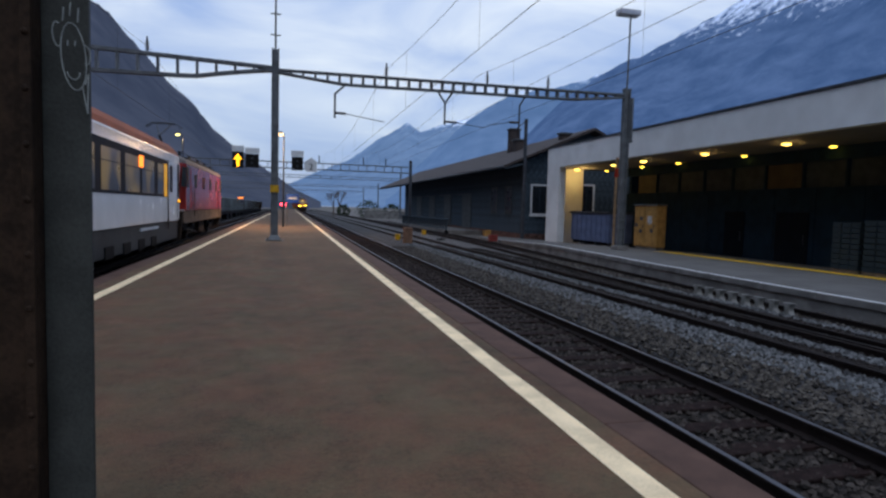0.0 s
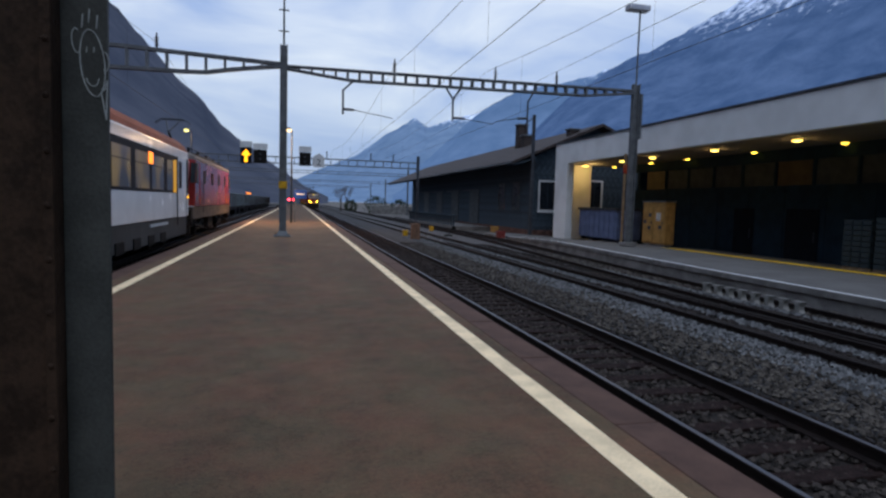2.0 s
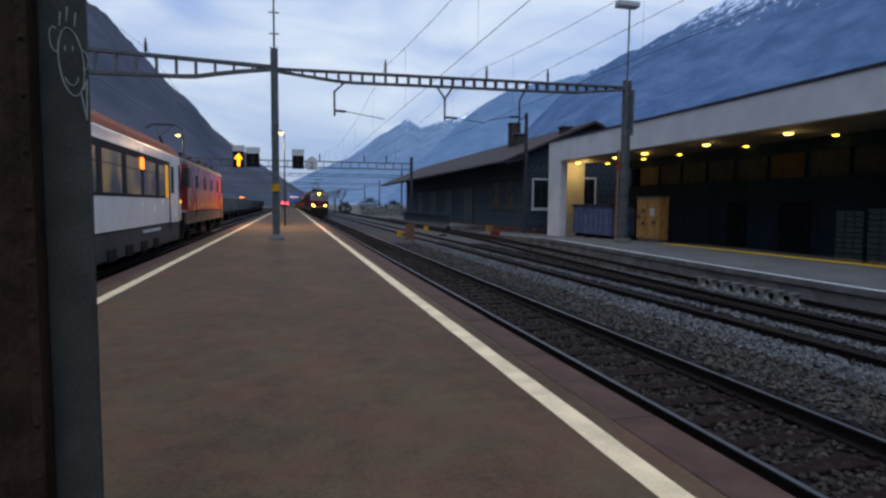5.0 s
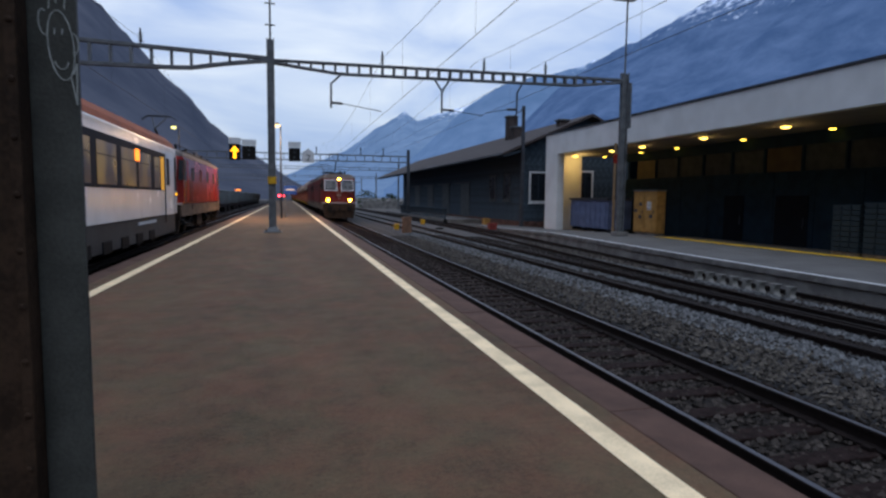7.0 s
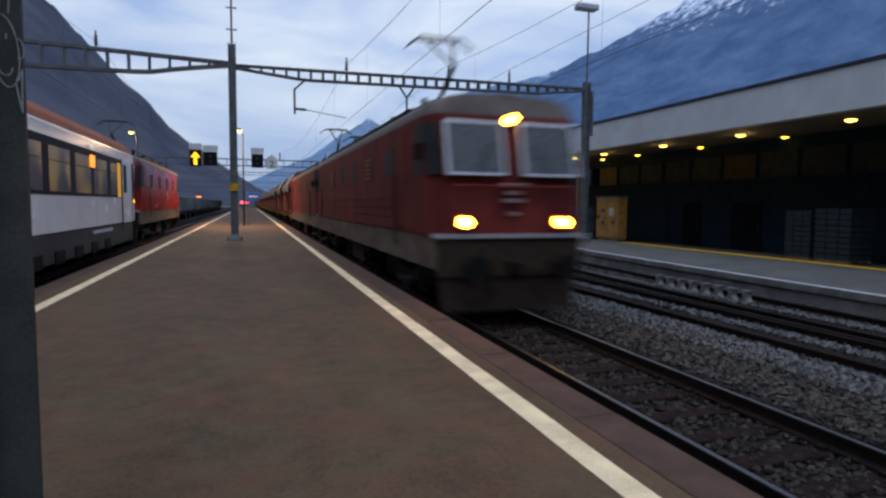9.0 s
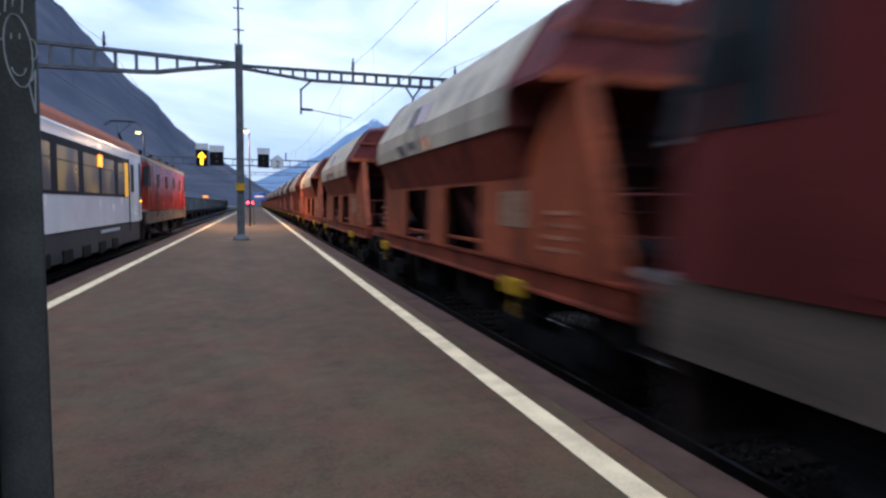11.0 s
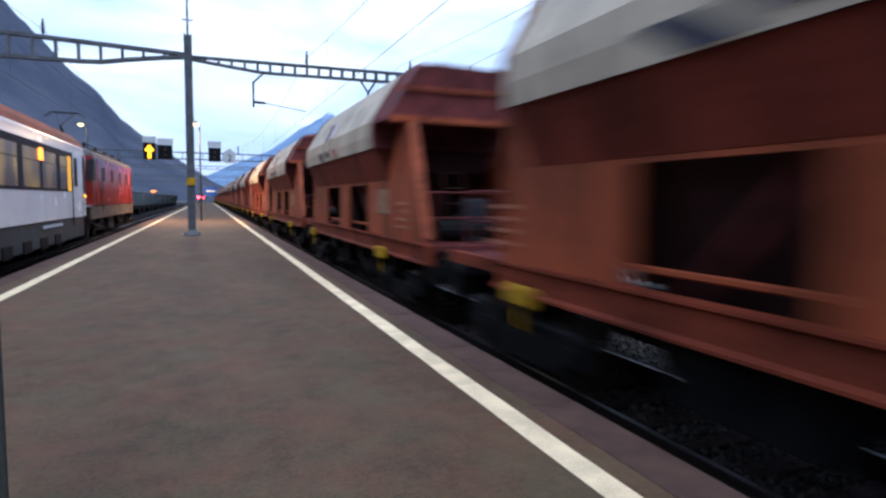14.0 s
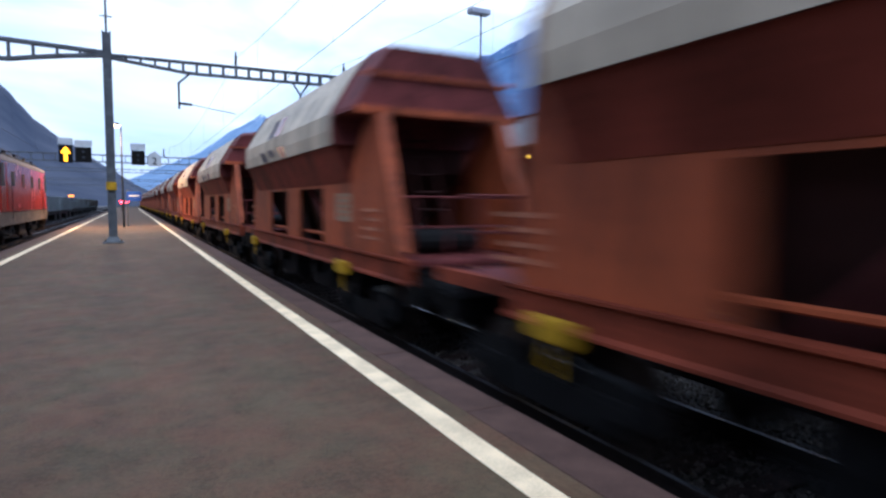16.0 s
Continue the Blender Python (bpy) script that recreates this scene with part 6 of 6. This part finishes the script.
        mark([(1.0, 3.22), (1.5, 3.22), (2.0, 3.48), (1.5, 3.48)], M["navy"], "navy slanted mark")
        mark([(0.3, 3.3), (0.7, 3.3), (1.0, 3.48), (0.6, 3.48)], M["navy"], "navy slanted mark")
        mark([(-0.9, 3.22), (-0.5, 3.22), (-0.1, 3.48), (-0.5, 3.48)], M["red"], "red slanted mark")
        def upper(y0, y1, m, lab):
            bm = B()
            loft(bm, [[(sx * (XC + e), y0 + 0.1, 3.76), (sx * (XC + e), y1 + 0.1, 3.76), (sx * (1.19 + e), y1 + 0.55, 4.27), (sx * (1.19 + e), y0 + 0.55, 4.27)] for e in (0.005, 0.012)])
            part("painted_mark", bm, m, w, lab)
        upper(-0.3, 0.25, M["red"], "red slanted mark")
        upper(0.5, 0.9, M["navy"], "navy slanted mark")
        for y in (-4.15, 4.15):
            hw = group_part("brake_wheel_box", w, "yellow brake control box")
            a, b = sorted((sx * (XS + 0.135), sx * (XS + 0.28)))
            part("box", box(B(), a, b, y - 0.22, y + 0.22, 0.98, 1.2, 0.03), M["yellow"], hw)
            part("lever", rod(B(), (sx * (XS + 0.2), y, 0.7), (sx * (XS + 0.2), y, 0.99), 0.022, 6), M["yellow"], hw)
    for s in (-1, 1):
        bogie(w, s * 4.6, (-0.9, 0.9), 0, 0.46, 1.0)
        buffers(w, s * HL, s, 1.05)
    return w


CARS = [(lead, 0.0), (second, 19.3)]
first = hopper_wagon()
N_WAGONS = 26
CARS.append((first, 45.9))
for k in range(1, N_WAGONS):
    car = copy_thing(first, Matrix.Identity(4))
    if k % 4 == 1:
        part("valve_box", box(B(), -0.05, 0.4, -5.65, -5.3, 1.38, 2.2, 0.05), M["bag"], car, "grey valve box on the end deck")
    CARS.append((car, 45.9 + 14.2 * k))


def passenger_coach():
    """Standing coach: dark window band between white bands; z = 0 on the rail head."""
    c = thing("passenger_coach", "white passenger coach with a dark lit window band", "passenger coach")
    L, half = 25.2, 1.44
    side = [(half, 1.22), (half, 3.72), (half - 0.03, 4.02), (half - 0.14, 4.25), (1.02, 4.52), (0.55, 4.68)]
    ring = side + [(0.0, 4.76)] + [(-x, z) for x, z in reversed(side)]
    bm = B()
    loft(bm, [[(x, y, z) for x, z in ring] for y in (0, L)])
    for f in bm.faces:
        ctr = f.calc_center_median()
        if ctr.z > 4.05 and f.normal.z > 0.1 and abs(f.normal.y) < 0.5:
            f.material_index = 1
    part("body", bm, [M["coach_white"], M["coach_roof"]], c, "white body under a brown-red roof")
    for sx in (-1, 1):
        a, b = sorted((sx * (half + 0.002), sx * (half + 0.012)))
        wb = B()
        box(wb, a, b, 0.05, L - 0.05, 2.19, 3.66)
        part("window_band", wb, M["coach_grey"], c, "dark grey window band")
        rr = B()
        for k in range(4):
            box(rr, *sorted((sx * (half - 0.03), sx * (half + 0.006))), 0.1, L - 0.1, 3.76 + 0.06 * k, 3.78 + 0.06 * k)
        part("rain_strip", rr, M["coach_white"], c)
        for y0, y1 in ((0.6, 2.2), (2.7, 4.5), (5.0, 6.8), (7.3, 9.1), (9.6, 11.3), (11.6, 13.0), (13.55, 15.4), (15.95, 17.75), (18.1, 19.95), (20.55, 21.6)):
            g = group_part("window", c, "lit coach window")
            e0, e1 = sorted((sx * (half + 0.013), sx * (half + 0.02)))
            part("pane", box(B(), e0, e1, y0, y1, 2.28, 3.44, 0.003), M["coach_pane"], g)
            s0, s1 = sorted((sx * (half + 0.021), sx * (half + 0.034)))
            part("window_rail", box(B(), s0, s1, y0, y1, 3.06, 3.09), M["dark_steel"], g)
        ye = part("class_strip", box(B(), *sorted((sx * (half + 0.013), sx * (half + 0.022))), 21.75, 22.35, 2.21, 3.5), M["lit_yellow"], c, "lit yellow strip beside the door")
        d = group_part("door", c, "pale folding coach door")
        part("leaf", box(B(), *sorted((sx * (half + 0.013), sx * (half + 0.03))), 22.65, 23.55, 1.2, 3.7, 0.01), M["coach_white"], d)
        part("leaf", box(B(), *sorted((sx * (half + 0.013), sx * (half + 0.03))), 23.6, 24.5, 1.2, 3.7, 0.01), M["coach_white"], d)
        part("door_pane", box(B(), *sorted((sx * (half + 0.031), sx * (half + 0.04))), 22.8, 23.4, 2.4, 3.5), M["coach_grey"], d)
        part("door_gap", box(B(), *sorted((sx * (half + 0.013), sx * (half + 0.024))), 22.5, 22.63, 0.9, 3.7), M["black"], c)
        part("door_gap", box(B(), *sorted((sx * (half + 0.013), sx * (half + 0.024))), 24.53, 24.64, 0.9, 3.7), M["black"], c)
        lg = B()
        box(lg, *sorted((sx * (half - 0.05), sx * (half - 0.012))), 18.0, 20.8, 0.98, 1.08)
        part("stencil_bars", lg, M["frame_paint"], c)
        if sx > 0:
            part("destination_display", box(B(), half + 0.036, half + 0.046, 17.6, 18.15, 3.12, 3.5), M["arrow_dim"], c, "orange lit destination display")
        # Added glowing spot imitates an orange reflection; the coach has no lamp here.
        dl = group_part("door_glint", c, "small glowing orange spot standing in for a reflection by the door")
        part("glint_mount", box(B(), *sorted((sx * (half + 0.025), sx * (half + 0.045))), 24.68, 24.86, 1.96, 2.14, 0.008), M["dark_steel"], dl)
        part("lens", ball(B(), (sx * (half + 0.05), 24.77, 2.05), 0.07, 10, 0.5, 1, 1), M["arrow"], dl)
    sk = B()
    box(sk, -half + 0.06, half - 0.06, 0.2, L - 0.2, 0.4, 1.218, 0.02)
    part("skirt", sk, M["coach_skirt"], c, "dirty grey lower skirt")
    for k in range(9):
        part("equipment_case", box(B(), -1.41, 1.41, 4.5 + 1.9 * k, 5.4 + 1.9 * k, 0.35, 0.72, 0.03), M["black"], c)
    for y in (3.2, L - 3.2):
        bogie(c, y, (-1.25, 1.25), 0, 0.46, 1.05)
    buffers(c, L, 1, 1.06)
    return c


M["coach_pane"] = mat("tinted_lit_glass", (0.03, 0.03, 0.03), 0.3, vary=0.5, scale=1.1, bump=0.0, spec=0.3)
pb = M["coach_pane"].node_tree.nodes["Principled BSDF"]
pn_ = M["coach_pane"].node_tree.nodes
pr_ = pn_.new("ShaderNodeValToRGB")
pr_.color_ramp.elements[0].position, pr_.color_ramp.elements[0].color = 0.44, (0.05, 0.06, 0.09, 1)
pr_.color_ramp.elements[1].position, pr_.color_ramp.elements[1].color = 0.70, (0.62, 0.42, 0.13, 1)
pt_ = pn_.new("ShaderNodeTexNoise")
pt_.inputs["Scale"].default_value, pt_.inputs["Detail"].default_value = 0.9, 0.5
pc_ = pn_.new("ShaderNodeTexCoord")
M["coach_pane"].node_tree.links.new(pc_.outputs["Object"], pt_.inputs["Vector"])
M["coach_pane"].node_tree.links.new(pt_.outputs["Fac"], pr_.inputs["Fac"])
M["coach_pane"].node_tree.links.new(pr_.outputs["Color"], pb.inputs["Emission Color"])
pb.inputs["Emission Strength"].default_value = 0.17
M["lit_yellow"] = glow("lit_yellow_strip", (0.9, 0.42, 0.02), 0.35)
M["arrow_dim"] = glow("display_glow", (1.0, 0.25, 0.02), 2.0)
coach = passenger_coach()
coach.matrix_basis = pose(TL, 3.9, RAIL_L)


def flat_wagon(x, y):
    w = thing("freight_wagon", "dull grey-green low-sided freight wagon standing in the siding", "freight wagon", "wagons in the siding")
    part("body", box(B(), x - 1.4, x + 1.4, y, y + 13.4, 0.55, 2.3, 0.04), M["siding_grey"], w)
    for k in range(9):
        part("side_rib", box(B(), x + 1.402, x + 1.46, y + 0.5 + 1.5 * k, y + 0.65 + 1.5 * k, 0.55, 2.28), M["underframe"], w)
    part("underframe", box(B(), x - 1.2, x + 1.2, y + 0.1, y + 13.3, 0.15, 0.548), M["black"], w)
    for yy in (y + 2.2, y + 11.2):
        part("bogie", box(B(), x - 1.15, x + 1.15, yy - 1.1, yy + 1.1, -0.6, 0.148, 0.1), M["black"], w)
    return w


for k in range(9):
    flat_wagon(T3 + 2.2, 62 + 14.6 * k)
tl = thing("tail_light", "small red-orange lamp on the last siding wagon", "lamp")
part("lens", ball(B(), (T3 + 3.4, 110, 2.6), 0.25, 10, 2.0, 1, 0.5), M["arrow_dim"], tl)
part("bracket", box(B(), T3 + 3.2, T3 + 3.5, 110.0, 110.3, 2.3, 2.45), M["dark_steel"], tl)


def front_at(t):
    """Distance of the leading buffer beam along the track: a steady pass, a little slower at the end."""
    return 10.1 + 22.4 * (9.0 - t) if t <= 9.0 else 10.1 - 22.2 * (t - 9.0)


def motions():
    for car, offset in CARS:
        walk(car, [(t, pose(T1, front_at(t) + offset, RAIL)) for t in (0, 2, 4, 6, 8, 9, 10, 12, 14, 15, 16)])


motions()
